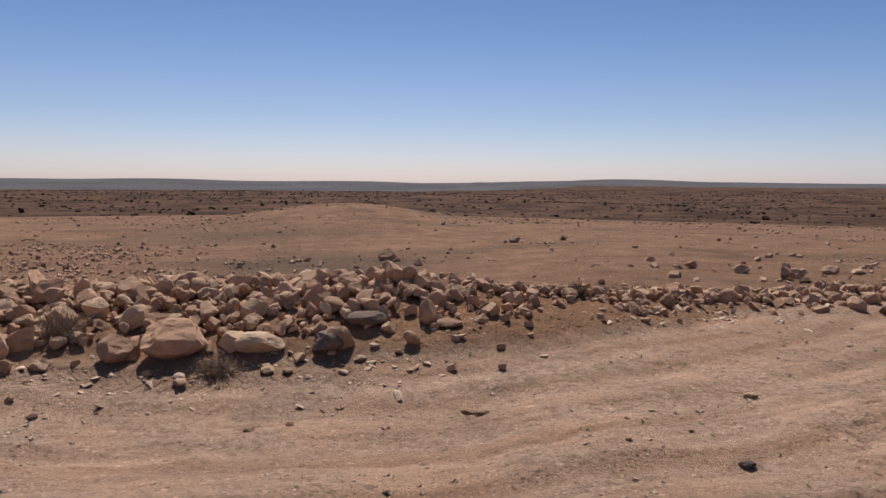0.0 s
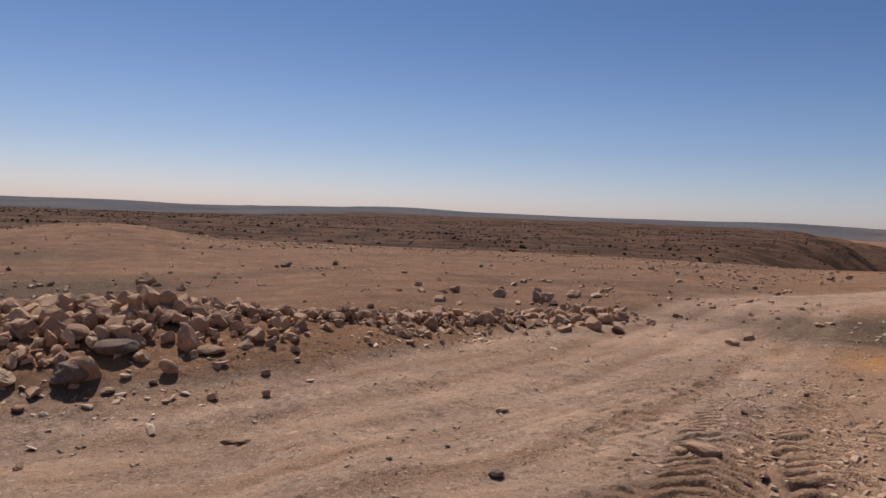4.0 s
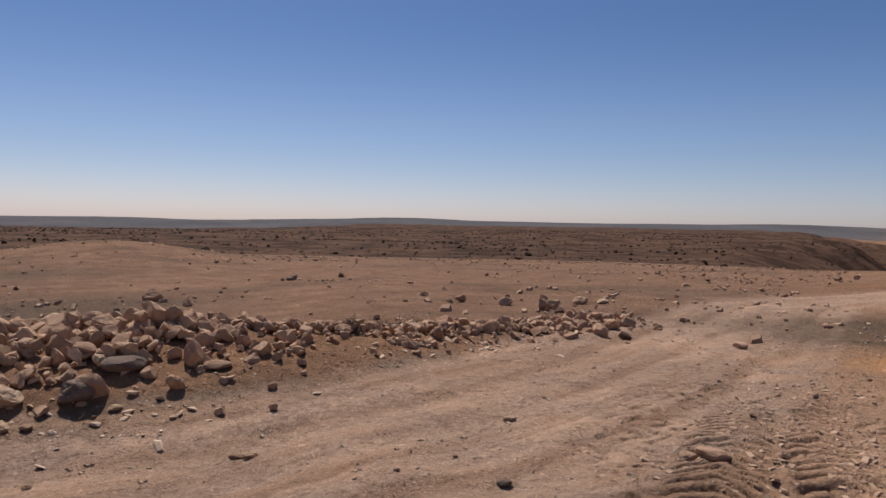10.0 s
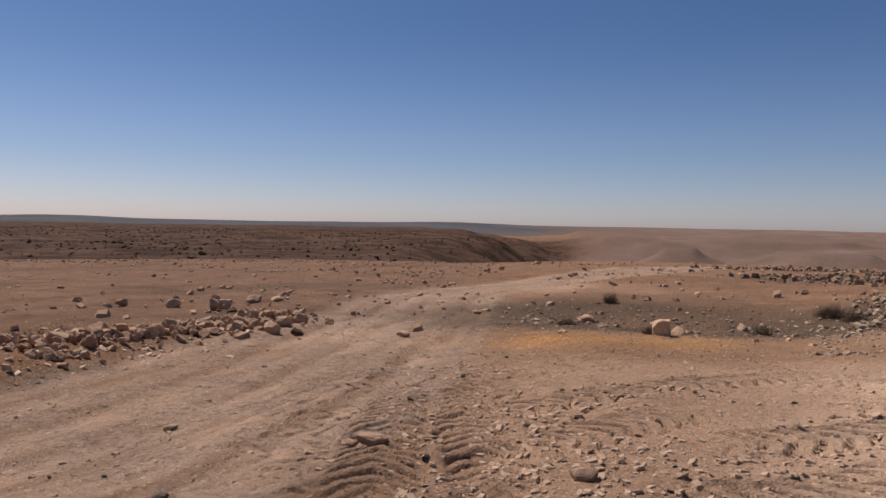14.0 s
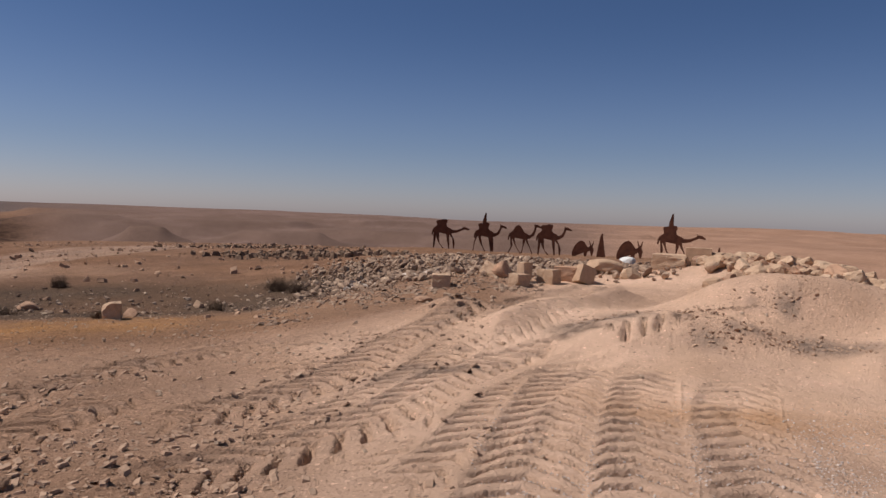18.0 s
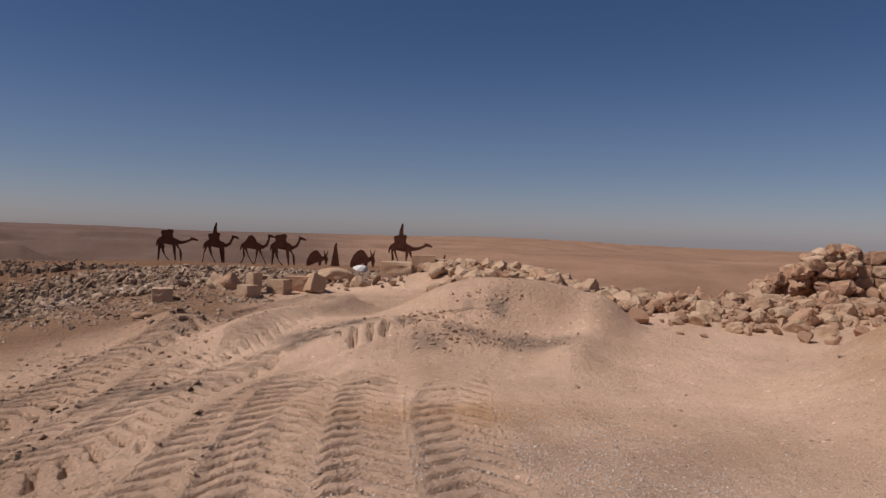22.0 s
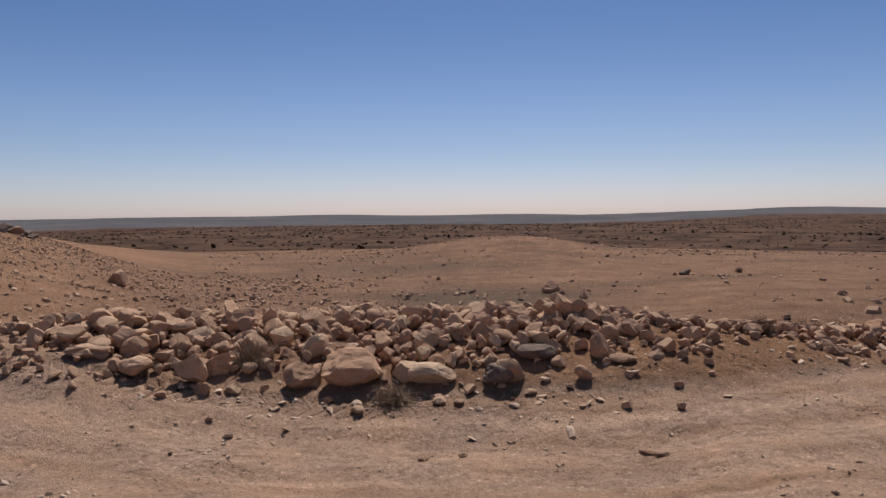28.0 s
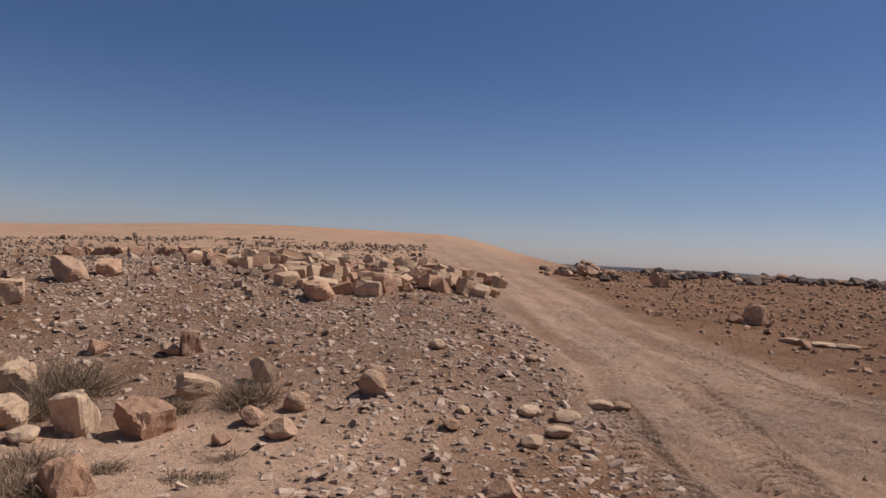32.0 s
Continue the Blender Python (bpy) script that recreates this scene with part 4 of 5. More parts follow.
def brow_rocks():
    rng = np.random.default_rng(31)
    for k in range(150):
        az = rng.uniform(41, 61.5)
        r = rng.normal(40, 1.6) - 0.25 * (az - 41) * 0.4
        s = 0.2 + 0.45 * rng.uniform() ** 1.6
        stone("brow_rock", "rock", int(rng.integers(14)), DARK_ROCK if rng.uniform() < 0.75 else HEAP_ROCK, spot(az, r), (s * 1.2, s, s * 0.7), rng.uniform(0, 360), "dark brown rock along the brow of the slope", "rock", "rocks along the brow", (rng.normal(0, 10), 0), 0.2)
    for k in range(60):
        az, r = rng.normal(65.6, 1.3), rng.normal(33, 1.2)
        s = rng.uniform(0.15, 0.45)
        x, y, z = spot(az, r)
        stone("rubble_rock", "rock", int(rng.integers(14)), DARK_ROCK if rng.uniform() < 0.6 else HEAP_ROCK, (x, y, z + 0.35 * math.exp(-((az - 65.8) / 1.0) ** 2)), (s * 1.2, s, s * 0.8), rng.uniform(0, 360), "grey-brown stone in the small cairn by the track", "rock", "stones of the cairn", (0, 0), 0.3)


brow_rocks()


# ---- dressed blocks above the spoil heap ----
def dressed_blocks():
    rng = np.random.default_rng(41)
    done = []
    while len(done) < 170:
        az = float(np.clip(rng.normal(83, 5.2), 72.5, 95))
        lo = float(np.interp(az, [72.5, 82, 85.5, 91.6, 95], [16.8, 15.8, 15.0, 17.2, 19.5]))
        r = lo + 8.0 * rng.uniform() ** 1.4
        x, y, z = spot(az, r)
        if any(math.hypot(x - p, y - q) < 0.34 for p, q in done):
            continue
        done.append((x, y))
        s = rng.uniform(0.2, 0.38)
        size = (s * rng.uniform(1.0, 1.6), s * rng.uniform(0.7, 1.0), s * rng.uniform(0.7, 1.0))
        stone("ashlar_block", "ashlar" if rng.uniform() < 0.7 else "block", int(rng.integers(8)), PALE_ROCK if rng.uniform() < 0.6 else WARM_ROCK, (x, y, z), size, rng.uniform(0, 360), "pale weathered ashlar block lying on the slope", "stone block", "fallen blocks on the slope", (rng.normal(0, 14), rng.normal(0, 14)), 0.12)
    for k in range(14):
        az = 92.5 + 0.8 * k + rng.uniform(-0.2, 0.2)
        x, y, z = spot(az, 26 + rng.uniform(-0.8, 0.8) + 0.1 * k)
        s = rng.uniform(0.2, 0.36)
        stone("ashlar_block", "block", k % 8, WARM_ROCK, (x, y, z), (s * 1.6, s * 0.8, s), rng.uniform(0, 360), "brown ashlar block in a row along the crest", "stone block", "blocks along the crest", (rng.normal(0, 8), 0), 0.12)


dressed_blocks()
for az, r, kind, n, mat, size, turn, lean, says in [
    (81.8, 16.0, "block", 0, WARM_ROCK, (0.72, 0.5, 0.45), 75, (0, 4), "large squared brown block with a pale edge"),
    (82.2, 15.4, "block", 1, PALE_ROCK, (0.52, 0.36, 0.32), 70, (0, 4), "squared pale block with a white upper edge"),
    (85.6, 14.8, "block", 2, WARM_ROCK, (0.55, 0.45, 0.42), 20, (12, 4), "rounded yellow-brown block at the heap's front"),
    (94.6, 11.6, "block", 4, WARM_ROCK, (0.36, 0.34, 0.46), 15, (4, -6), "upright brown block standing on the chips"),
    (96.1, 11.6, "rock", 3, HEAP_ROCK, (0.4, 0.34, 0.26), 20, (0, 0), "low dark rock beside the upright block"),
    (100.8, 12.1, "rock", 6, WARM_ROCK, (0.45, 0.4, 0.36), 20, (0, 0), "pointed tan rock on the chips"),
    (97.0, 8.9, "block", 5, WARM_ROCK, (0.72, 0.5, 0.5), 40, (16, 10), "tilted brown block half sunk in the sandy hollow"),
    (101.2, 9.2, "block", 6, PALE_ROCK, (0.5, 0.42, 0.62), 60, (8, -8), "upright pale block in the sandy hollow"),
    (94.2, 9.9, "block", 7, PALE_ROCK, (0.6, 0.4, 0.34), 110, (6, 12), "broken pinkish white block in the hollow"),
    (92.1, 8.1, "rock", 8, WARM_ROCK, (0.28, 0.24, 0.22), 30, (0, 0), "small brown rock on the sand"),
    (89.5, 10.0, "rock", 9, PALE_ROCK, (0.55, 0.4, 0.45), 30, (0, 0), "pale rock standing behind a dry shrub"),
    (87.8, 8.1, "boulder", 1, HEAP_ROCK, (0.44, 0.38, 0.32), 60, (0, 0), "brown rounded boulder beside the hollow"),
    (90.0, 8.6, "boulder", 2, HEAP_ROCK, (0.44, 0.36, 0.28), 10, (0, 0), "grey-brown boulder beside the hollow"),
    (86.8, 8.9, "boulder", 3, HEAP_ROCK, (0.4, 0.34, 0.3), 50, (0, 0), "brown boulder at the foot of the chips"),
    (101.4, 6.9, "block", 3, WARM_ROCK, (0.46, 0.4, 0.42), 35, (14, -10), "broken brown block with a dark face in the sand"),
    (105.5, 9.6, "block", 2, PALE_ROCK, (0.5, 0.42, 0.4), 15, (0, 8), "pale block at the edge of the hollow"),
    (105.3, 10.7, "block", 1, PALE_ROCK, (0.6, 0.5, 0.55), 15, (0, 8), "large pale block at the edge of the hollow"),
    (104.6, 9.0, "slab", 1, PALE_ROCK, (0.55, 0.4, 0.2), 15, (0, 0), "flat pale rock at the edge of the sand"),
    (106.4, 15.2, "block", 0, PALE_ROCK, (0.7, 0.6, 0.6), 15, (0, 0), "pale squared block near the spoil heap"),
    (81.7, 9.2, "rock", 10, HEAP_ROCK, (0.42, 0.3, 0.36), 50, (0, 20), "dark brown rock tilted on the chips"),
    (81.2, 9.6, "rock", 11, HEAP_ROCK, (0.3, 0.3, 0.26), 10, (0, 0), "brown rock behind the tilted one"),
    (71.0, 5.9, "rock", 12, WARM_ROCK, (0.3, 0.26, 0.2), 10, (0, 0), "brown rock at the edge of the track"),
    (93.5, 18.2, "rock", 13, HEAP_ROCK, (0.5, 0.4, 0.4), 10, (0, 0), "brown rock on the chips"),
    (100.5, 17.4, "block", 6, WARM_ROCK, (0.8, 0.6, 0.4), 10, (0, 10), "broad brown rock on the spoil heap"),
    (103.0, 17.0, "block", 7, HEAP_ROCK, (0.9, 0.6, 0.5), 40, (0, 20), "slanting brown rock on the spoil heap"),
    (97.6, 17.0, "rock", 0, WARM_ROCK, (0.4, 0.3, 0.3), 10, (0, 0), "small orange-brown rock on the spoil heap"),
]:
    stone("ashlar_block" if kind == "block" else "limestone_rock", kind, n, mat, spot(az, r), tuple((0.8 if az > 86 else 1.0) * q for q in size), turn, says, "stone block" if kind == "block" else "rock", "", lean, 0.2)

# ---- blocks, rubble line and ruined wall by the look-out ----
for az, r, kind, n, mat, size, turn, lean, says in [
    (-81.3, 13.1, "block", 0, PALE_ROCK, (0.5, 0.4, 0.3), 10, (0, 0), "low pale block on the bare ground"),
    (-87.2, 13.3, "block", 1, PALE_ROCK, (0.36, 0.34, 0.3), 40, (0, 0), "pale square block at the rubble's foot"),
    (-87.6, 13.7, "block", 6, PALE_ROCK, (0.26, 0.26, 0.5), 40, (0, 0), "upright pale block behind the square one"),
    (-89.4, 13.8, "block", 2, PALE_ROCK, (0.46, 0.34, 0.34), 55, (0, 0), "squared tan block lying in the row"),
    (-90.8, 14.2, "block", 3, WARM_ROCK, (0.6, 0.4, 0.36), 80, (0, 0), "squared brown block lying in the row"),
    (-91.8, 14.0, "block", 4, PALE_ROCK, (0.42, 0.38, 0.42), 30, (20, 10), "tilted pale block in the row"),
    (-93.3, 15.2, "slab", 0, PALE_ROCK, (0.9, 0.6, 0.4), 85, (0, 0), "broad pale slab in the row of blocks"),
    (-95.4, 14.7, "rock", 2, PALE_ROCK, (0.5, 0.4, 0.3), 85, (0, 0), "low angular pale rock before the row"),
    (-98.1, 15.5, "block", 5, PALE_ROCK, (0.82, 0.6, 0.42), 78, (0, 0), "large squared block with a shaded face"),
    (-101.3, 15.8, "block", 7, PALE_ROCK, (0.42, 0.4, 0.44), 60, (0, 0), "pale block beside the arched stone"),
    (-103.2, 16.2, "slab", 3, PALE_ROCK, (0.6, 0.4, 0.26), 60, (0, 0), "flat pale stone in the row"),
    (-85.0, 14.6, "rock", 5, PALE_ROCK, (0.55, 0.45, 0.4), 60, (0, 0), "large pale rock at the rubble's foot"),
    (-86.0, 14.4, "rock", 7, WARM_ROCK, (0.5, 0.5, 0.45), 20, (0, 0), "tan rock at the rubble's foot"),
    (-80.0, 11.6, "slab", 2, HEAP_ROCK, (0.45, 0.3, 0.12), 60, (0, 0), "flat dark stone on the bare ground"),
    (-95.3, 30.5, "slab", 2, WHITE_ROCK, (0.8, 0.5, 0.4), 80, (0, 0), "bright white slab below a steel donkey"),
    (-120.6, 11.2, "slab", 4, PALE_ROCK, (0.16, 0.12, 0.06), 0, (0, 0), "small flat stone on the sand"),
    (-119.0, 11.2, "slab", 1, PALE_ROCK, (0.16, 0.12, 0.06), 0, (0, 0), "small flat stone on the sand"),
]:
    stone("ashlar_block" if kind == "block" else "limestone_rock", "ashlar" if kind == "block" else kind, n, mat, spot(az, r), tuple(0.8 * q for q in size), turn, says, "stone block" if kind == "block" else "rock", "row of blocks at the look-out", lean, 0.1)


def arched_stone():
    """A low block with an arch cut through it."""
    bm = bmesh.new()
    outer = [(-0.24, 0), (-0.24, 0.4), (0.24, 0.4), (0.24, 0)]
    inner = [(0.14 * math.cos(a), 0.12 + 0.14 * math.sin(a)) for a in np.linspace(0, math.pi, 9)]
    ring = outer + [(0.14, 0)] + inner + [(-0.14, 0)]
    front = [bm.verts.new((x, -0.18, z)) for x, z in ring]
    face = bm.faces.new(front)
    out = bmesh.ops.extrude_face_region(bm, geom=[face])
    bmesh.ops.translate(bm, vec=(0, 0.36, 0), verts=[v for v in out["geom"] if isinstance(v, bmesh.types.BMVert)])
    bmesh.ops.triangulate(bm, faces=bm.faces[:])
    bmesh.ops.recalc_face_normals(bm, faces=bm.faces[:])
    me = bpy.data.meshes.new("arched_stone")
    bm.to_mesh(me)
    bm.free()
    me.materials.append(PALE_ROCK)
    ob = new("arched_stone", me)
    x, y, z = spot(-100.1, 15.6)
    ob.matrix_world = pose(x, y, z - 0.03, 0, 0, 78)
    tagged(ob, "pale stone with a small arch cut through it", "stone block", "row of blocks at the look-out")


arched_stone()


def rubble_line():
    rng = np.random.default_rng(51)
    done = []
    while len(done) < 290:
        k = int(rng.integers(len(RUBBLE_LINE) - 1))
        f, off = rng.uniform(), rng.normal(0, 0.75)
        (ax, ay), (bx, by) = RUBBLE_LINE[k], RUBBLE_LINE[k + 1]
        n = math.dist((ax, ay), (bx, by))
        x, y = ax + f * (bx - ax) - off * (by - ay) / n, ay + f * (by - ay) + off * (bx - ax) / n
        s = 0.13 + 0.21 * rng.uniform() ** 1.5
        if any(math.hypot(x - p, y - q) < 0.3 * (s + t) for p, q, t in done):
            if rng.uniform() < 0.9:
                continue
        done.append((x, y, s))
        z = float(ground(np.array([x]), np.array([y]))[0])
        kind = "block" if rng.uniform() < 0.4 else "rock"
        stone("rubble_block" if kind == "block" else "rubble_rock", kind, int(rng.integers(8)), PALE_ROCK if rng.uniform() < 0.7 else WARM_ROCK, (x, y, z), (s * 1.25, s * 0.9, s * 0.85), rng.uniform(0, 360), "pale broken building stone in the tumbled line", "stone", "tumbled stones before the wall", (rng.normal(0, 20), rng.normal(0, 20)), 0.15)
    for k in range(60):
        az, r = rng.uniform(-110, -100.5), rng.normal(15.5, 0.5)
        s = rng.uniform(0.15, 0.36)
        stone("rubble_rock", "rock", int(rng.integers(14)), PALE_ROCK, spot(az, r), (s * 1.2, s, s * 0.8), rng.uniform(0, 360), "small pale stone along the edge of the look-out", "stone", "stones along the look-out's edge", (0, 0), 0.15)


rubble_line()


def part(name, mesh, parent, m, label=""):
    ob = new(name, mesh)
    ob.parent = parent
    ob.matrix_basis = m
    return tagged(ob, label) if label else ob


def ruined_wall():
    """Courses of squared blocks, broken down to one side, with a loose capping."""
    rng = np.random.default_rng(61)
    base = new("ruined_wall")
    x0, y0, z0 = spot(-130.2, 18.6)
    x1, y1, _ = spot(-142, 19.5)
    along = math.degrees(math.atan2(y1 - y0, x1 - x0))
    base.matrix_world = pose(x0, y0, z0, 0, 0, along)
    tagged(base, "ruined wall of squared tan limestone blocks, tumbled at one end", "wall")
    total = math.hypot(x1 - x0, y1 - y0)
    z, course = -0.5, 0
    for height, begin in ((0.27, 0.2), (0.25, 0.1), (0.27, 0.05), (0.26, 0.0), (0.27, 0.0), (0.26, -0.5)):
        u = begin
        while u < total:
            wide = rng.uniform(0.22, 0.4) * (1.25 if course == 5 else 1)
            h = height * (rng.uniform(0.75, 1.3) if course == 5 else 1)
            if course == 5 and rng.uniform() < 0.08:
                u += wide
                continue
            part("stone_block", shared("ashlar", int(rng.integers(8)), WARM_ROCK if rng.uniform() < 0.72 else PALE_ROCK), base, pose(u + wide / 2, rng.normal(0, 0.02), z, rng.normal(0, 1.5), 0, rng.normal(0, 2) + 180 * int(rng.integers(2))) @ Matrix.Diagonal((wide - 0.015, 0.5, h - 0.012, 1)))
            u += wide
        z += height
        course += 1
    for k in range(150):
        u = rng.uniform(-1.9, 0.0) if k < 110 else rng.uniform(-0.5, 4.2)
        top = np.interp(u, [-1.8, -1.1, -0.75, 0.0], [0.25, 0.8, 1.15, 1.3]) if k < 110 else 0.3
        s = rng.uniform(0.15, 0.32)
        part("tumbled_stone", shared("block" if k % 2 else "rock", int(rng.integers(8)), WARM_ROCK if rng.uniform() < 0.6 else PALE_ROCK), base, pose(u, rng.uniform(-0.7, 0.3) if k < 110 else rng.uniform(-1.0, -0.35), top * rng.uniform(0.1, 0.85), rng.normal(0, 20), rng.normal(0, 20), rng.uniform(0, 360)) @ Matrix.Diagonal((s * 1.3, s, s * 0.85, 1)))
    core = rock_shape(rng, 4, 8, (0.6, 0.9), 0.08)
    part("rubble_core", mesh_from("rubble_core", core[0], core[1], WARM_ROCK), base, pose(-0.4, 0.5, -0.3) @ Matrix.Diagonal((2.0, 0.7, 1.15, 1)), "earth and rubble core of the wall")
    return base


ruined_wall()


def far_ruin():
    """Pale low walls of the excavated town, behind the ruined wall."""
    rng = np.random.default_rng(71)
    ruin = new("far_ruin")
    x, y, z = spot(-136.5, 52)
    ruin.matrix_world = pose(x, y, z, 0, 0, -136.5)
    tagged(ruin, "pale restored stone walls of a ruined town", "ruin")
    for k in range(16):
        h = 0.95 + (0.12 if k < 6 else 0.0) + rng.uniform(-0.05, 0.05)
        part("wall_stone", shared("block", k % 8, PALE_ROCK), ruin, pose(-2.5 + k * 0.62, 0, -0.3) @ Matrix.Diagonal((0.61, 0.7, h, 1)))
    part("pier", shared("block", 3, PALE_ROCK), ruin, pose(4.2, 0.3, -0.2) @ Matrix.Diagonal((1.0, 0.9, 1.3, 1)), "taller pale pier of the ruin")


far_ruin()


# ---- the steel caravan ----
def stroke(bm, points, widths, thick):
    """A flat bar with a changing width along a line, in the upright plane."""
    left, right = [], []
    for i, (x, z) in enumerate(points):
        a, b = points[max(i - 1, 0)], points[min(i + 1, len(points) - 1)]
        dx, dz = b[0] - a[0], b[1] - a[1]
        n = math.hypot(dx, dz)
        w = widths[i] / 2
        left.append((x - dz / n * w, z + dx / n * w))
        right.append((x + dz / n * w, z - dx / n * w))
    outline(bm, left + right[::-1], thick)


def outline(bm, ring, thick):
    front = [bm.verts.new((x, -thick / 2, z)) for x, z in ring]
    back = [bm.verts.new((x, thick / 2, z)) for x, z in ring]
    n = len(ring)
    bmesh.ops.triangulate(bm, faces=[bm.faces.new(front), bm.faces.new(back[::-1])])
    for i in range(n):
        bm.faces.new((front[i], back[i], back[(i + 1) % n], front[(i + 1) % n]))


def oval(cx, cz, w, h, turn=0.0, n=18, power=1.0):
    out = []
    for k in range(n):
        a = 2 * math.pi * k / n
        c, s = math.cos(a), math.sin(a)
        x, z = w / 2 * math.copysign(abs(c) ** power, c), h / 2 * math.copysign(abs(s) ** power, s)
        t = radians(turn)
        out.append((cx + x * math.cos(t) - z * math.sin(t), cz + x * math.sin(t) + z * math.cos(t)))
    return out


def silhouette(name, pieces, az, r, label, scale=1.0):
    """A figure cut from steel plate, standing on the look-out."""
    bm = bmesh.new()
    for k, (kind, *args) in enumerate(pieces):
        thick = 0.022 + 0.0022 * k
        if kind == "s":
            stroke(bm, args[0], args[1], thick)
        elif kind == "p":
            outline(bm, args[0], thick)
        else:
            outline(bm, oval(*args), thick)
    bmesh.ops.recalc_face_normals(bm, faces=bm.faces[:])
    me = bpy.data.meshes.new(name)
    bm.to_mesh(me)
    bm.free()
    me.materials.append(RUST)
    ob = new(name, me)
    x, y, z = spot(az, r)
    ob.matrix_world = pose(x, y, z - 0.02, 0, 0, az) @ Matrix.Diagonal((scale, 1, scale, 1))
    return tagged(ob, label, "sculpture", "steel caravan figures")


def camel(neck, legs, load, rider, hump=1.62):
    """Pieces of a camel cut from steel plate, head to the right, about two metres high."""
    p = [("p", [(-0.5, 1.3), (-0.36, 1.4), (-0.16, hump - 0.06), (0.02, hump), (0.16, hump - 0.1), (0.36, 1.34), (0.56, 1.26), (0.58, 1.08), (0.46, 0.92), (0.2, 0.92), (-0.1, 0.98), (-0.34, 1.0), (-0.52, 1.08)])]
    p.append(("s", neck, [0.32, 0.22, 0.16, 0.13, 0.12]))
    hx, hz = neck[-1]
    p.append(("s", [(hx - 0.09, hz + 0.01), (hx + 0.06, hz + 0.03), (hx + 0.22, hz - 0.02), (hx + 0.34, hz - 0.07)], [0.1, 0.17, 0.13, 0.08]))
    p.append(("s", [(hx - 0.02, hz + 0.06), (hx - 0.07, hz + 0.16)], [0.06, 0.03]))
    for leg in legs:
        p.append(("s", leg, [0.2, 0.1, 0.058, 0.045, 0.075]))
    p.append(("s", [(-0.5, 1.28), (-0.6, 1.1), (-0.61, 0.86)], [0.06, 0.04, 0.07]))
    if load:
        p += [("o", -0.02, 1.38, 0.62, 0.62, 4, 18, 0.5), ("o", -0.16, 1.66, 0.42, 0.26, 8, 14, 0.6), ("o", 0.14, 1.7, 0.36, 0.28, -4, 14, 0.6)]
    # outline of a person sitting on the load, cut from the same plate
    if rider:
        p += [("p", [(-0.12, 1.66), (-0.08, 2.02), (0.02, 2.22), (0.05, 2.42), (0.12, 2.44), (0.13, 2.24), (0.1, 1.98), (0.14, 1.66)])]
    return p


LEGS_A = [[(-0.42, 1.16), (-0.44, 0.9), (-0.36, 0.56), (-0.46, 0.3), (-0.62, 0.02)], [(-0.34, 1.12), (-0.26, 0.82), (-0.16, 0.52), (0.02, 0.22), (0.16, 0.02)], [(0.36, 1.05), (0.36, 0.74), (0.3, 0.5), (0.26, 0.28), (0.2, 0.02)], [(0.46, 1.06), (0.54, 0.76), (0.66, 0.52), (0.78, 0.26), (0.86, 0.02)]]
LEGS_B = [[(-0.42, 1.16), (-0.5, 0.86), (-0.6, 0.56), (-0.62, 0.28), (-0.68, 0.02)], [(-0.32, 1.12), (-0.22, 0.8), (-0.2, 0.54), (-0.04, 0.26), (0.08, 0.02)], [(0.34, 1.06), (0.44, 0.76), (0.5, 0.52), (0.46, 0.26), (0.46, 0.02)], [(0.44, 1.06), (0.54, 0.74), (0.56, 0.52), (0.58, 0.26), (0.56, 0.02)]]
LEGS_C = [[(-0.42, 1.16), (-0.48, 0.88), (-0.46, 0.56), (-0.5, 0.28), (-0.5, 0.02)], [(-0.34, 1.12), (-0.2, 0.8), (-0.26, 0.54), (-0.1, 0.26), (0.1, 0.02)], [(0.34, 1.06), (0.38, 0.76), (0.34, 0.52), (0.4, 0.26), (0.44, 0.02)], [(0.46, 1.06), (0.58, 0.8), (0.72, 0.62), (0.78, 0.36), (0.74, 0.04)]]
NECK_UP = [(0.36, 1.16), (0.66, 1.06), (0.9, 1.2), (1.0, 1.48), (1.04, 1.72)]
NECK_MID = [(0.36, 1.14), (0.66, 1.06), (0.88, 1.18), (0.98, 1.4), (1.06, 1.58)]
NECK_LOW = [(0.36, 1.16), (0.64, 1.08), (0.92, 1.1), (1.16, 1.2), (1.34, 1.28)]
CARAVAN = [
    (camel(NECK_LOW, LEGS_C, True, False), -81.24, 45, "rust-brown steel camel with a pack, neck stretched forward", 0.98),
    (camel(NECK_MID, LEGS_B, True, True), -84.48, 44, "rust-brown steel camel carrying a load and a steel rider", 0.95),
    (camel(NECK_UP, LEGS_A, False, False, 1.78), -87.11, 43, "rust-brown steel camel walking without a load", 0.94),
    (camel(NECK_MID, LEGS_C, True, False), -89.3, 42, "rust-brown steel camel walking with a double pack", 0.96),
    (camel(NECK_LOW, LEGS_A, True, True), -98.31, 37, "large rust-brown steel camel with a load and a steel rider", 0.94),
]
for pieces, az, r, says, scale in CARAVAN:
    silhouette("camel_sculpture", pieces, az, r, says, scale)
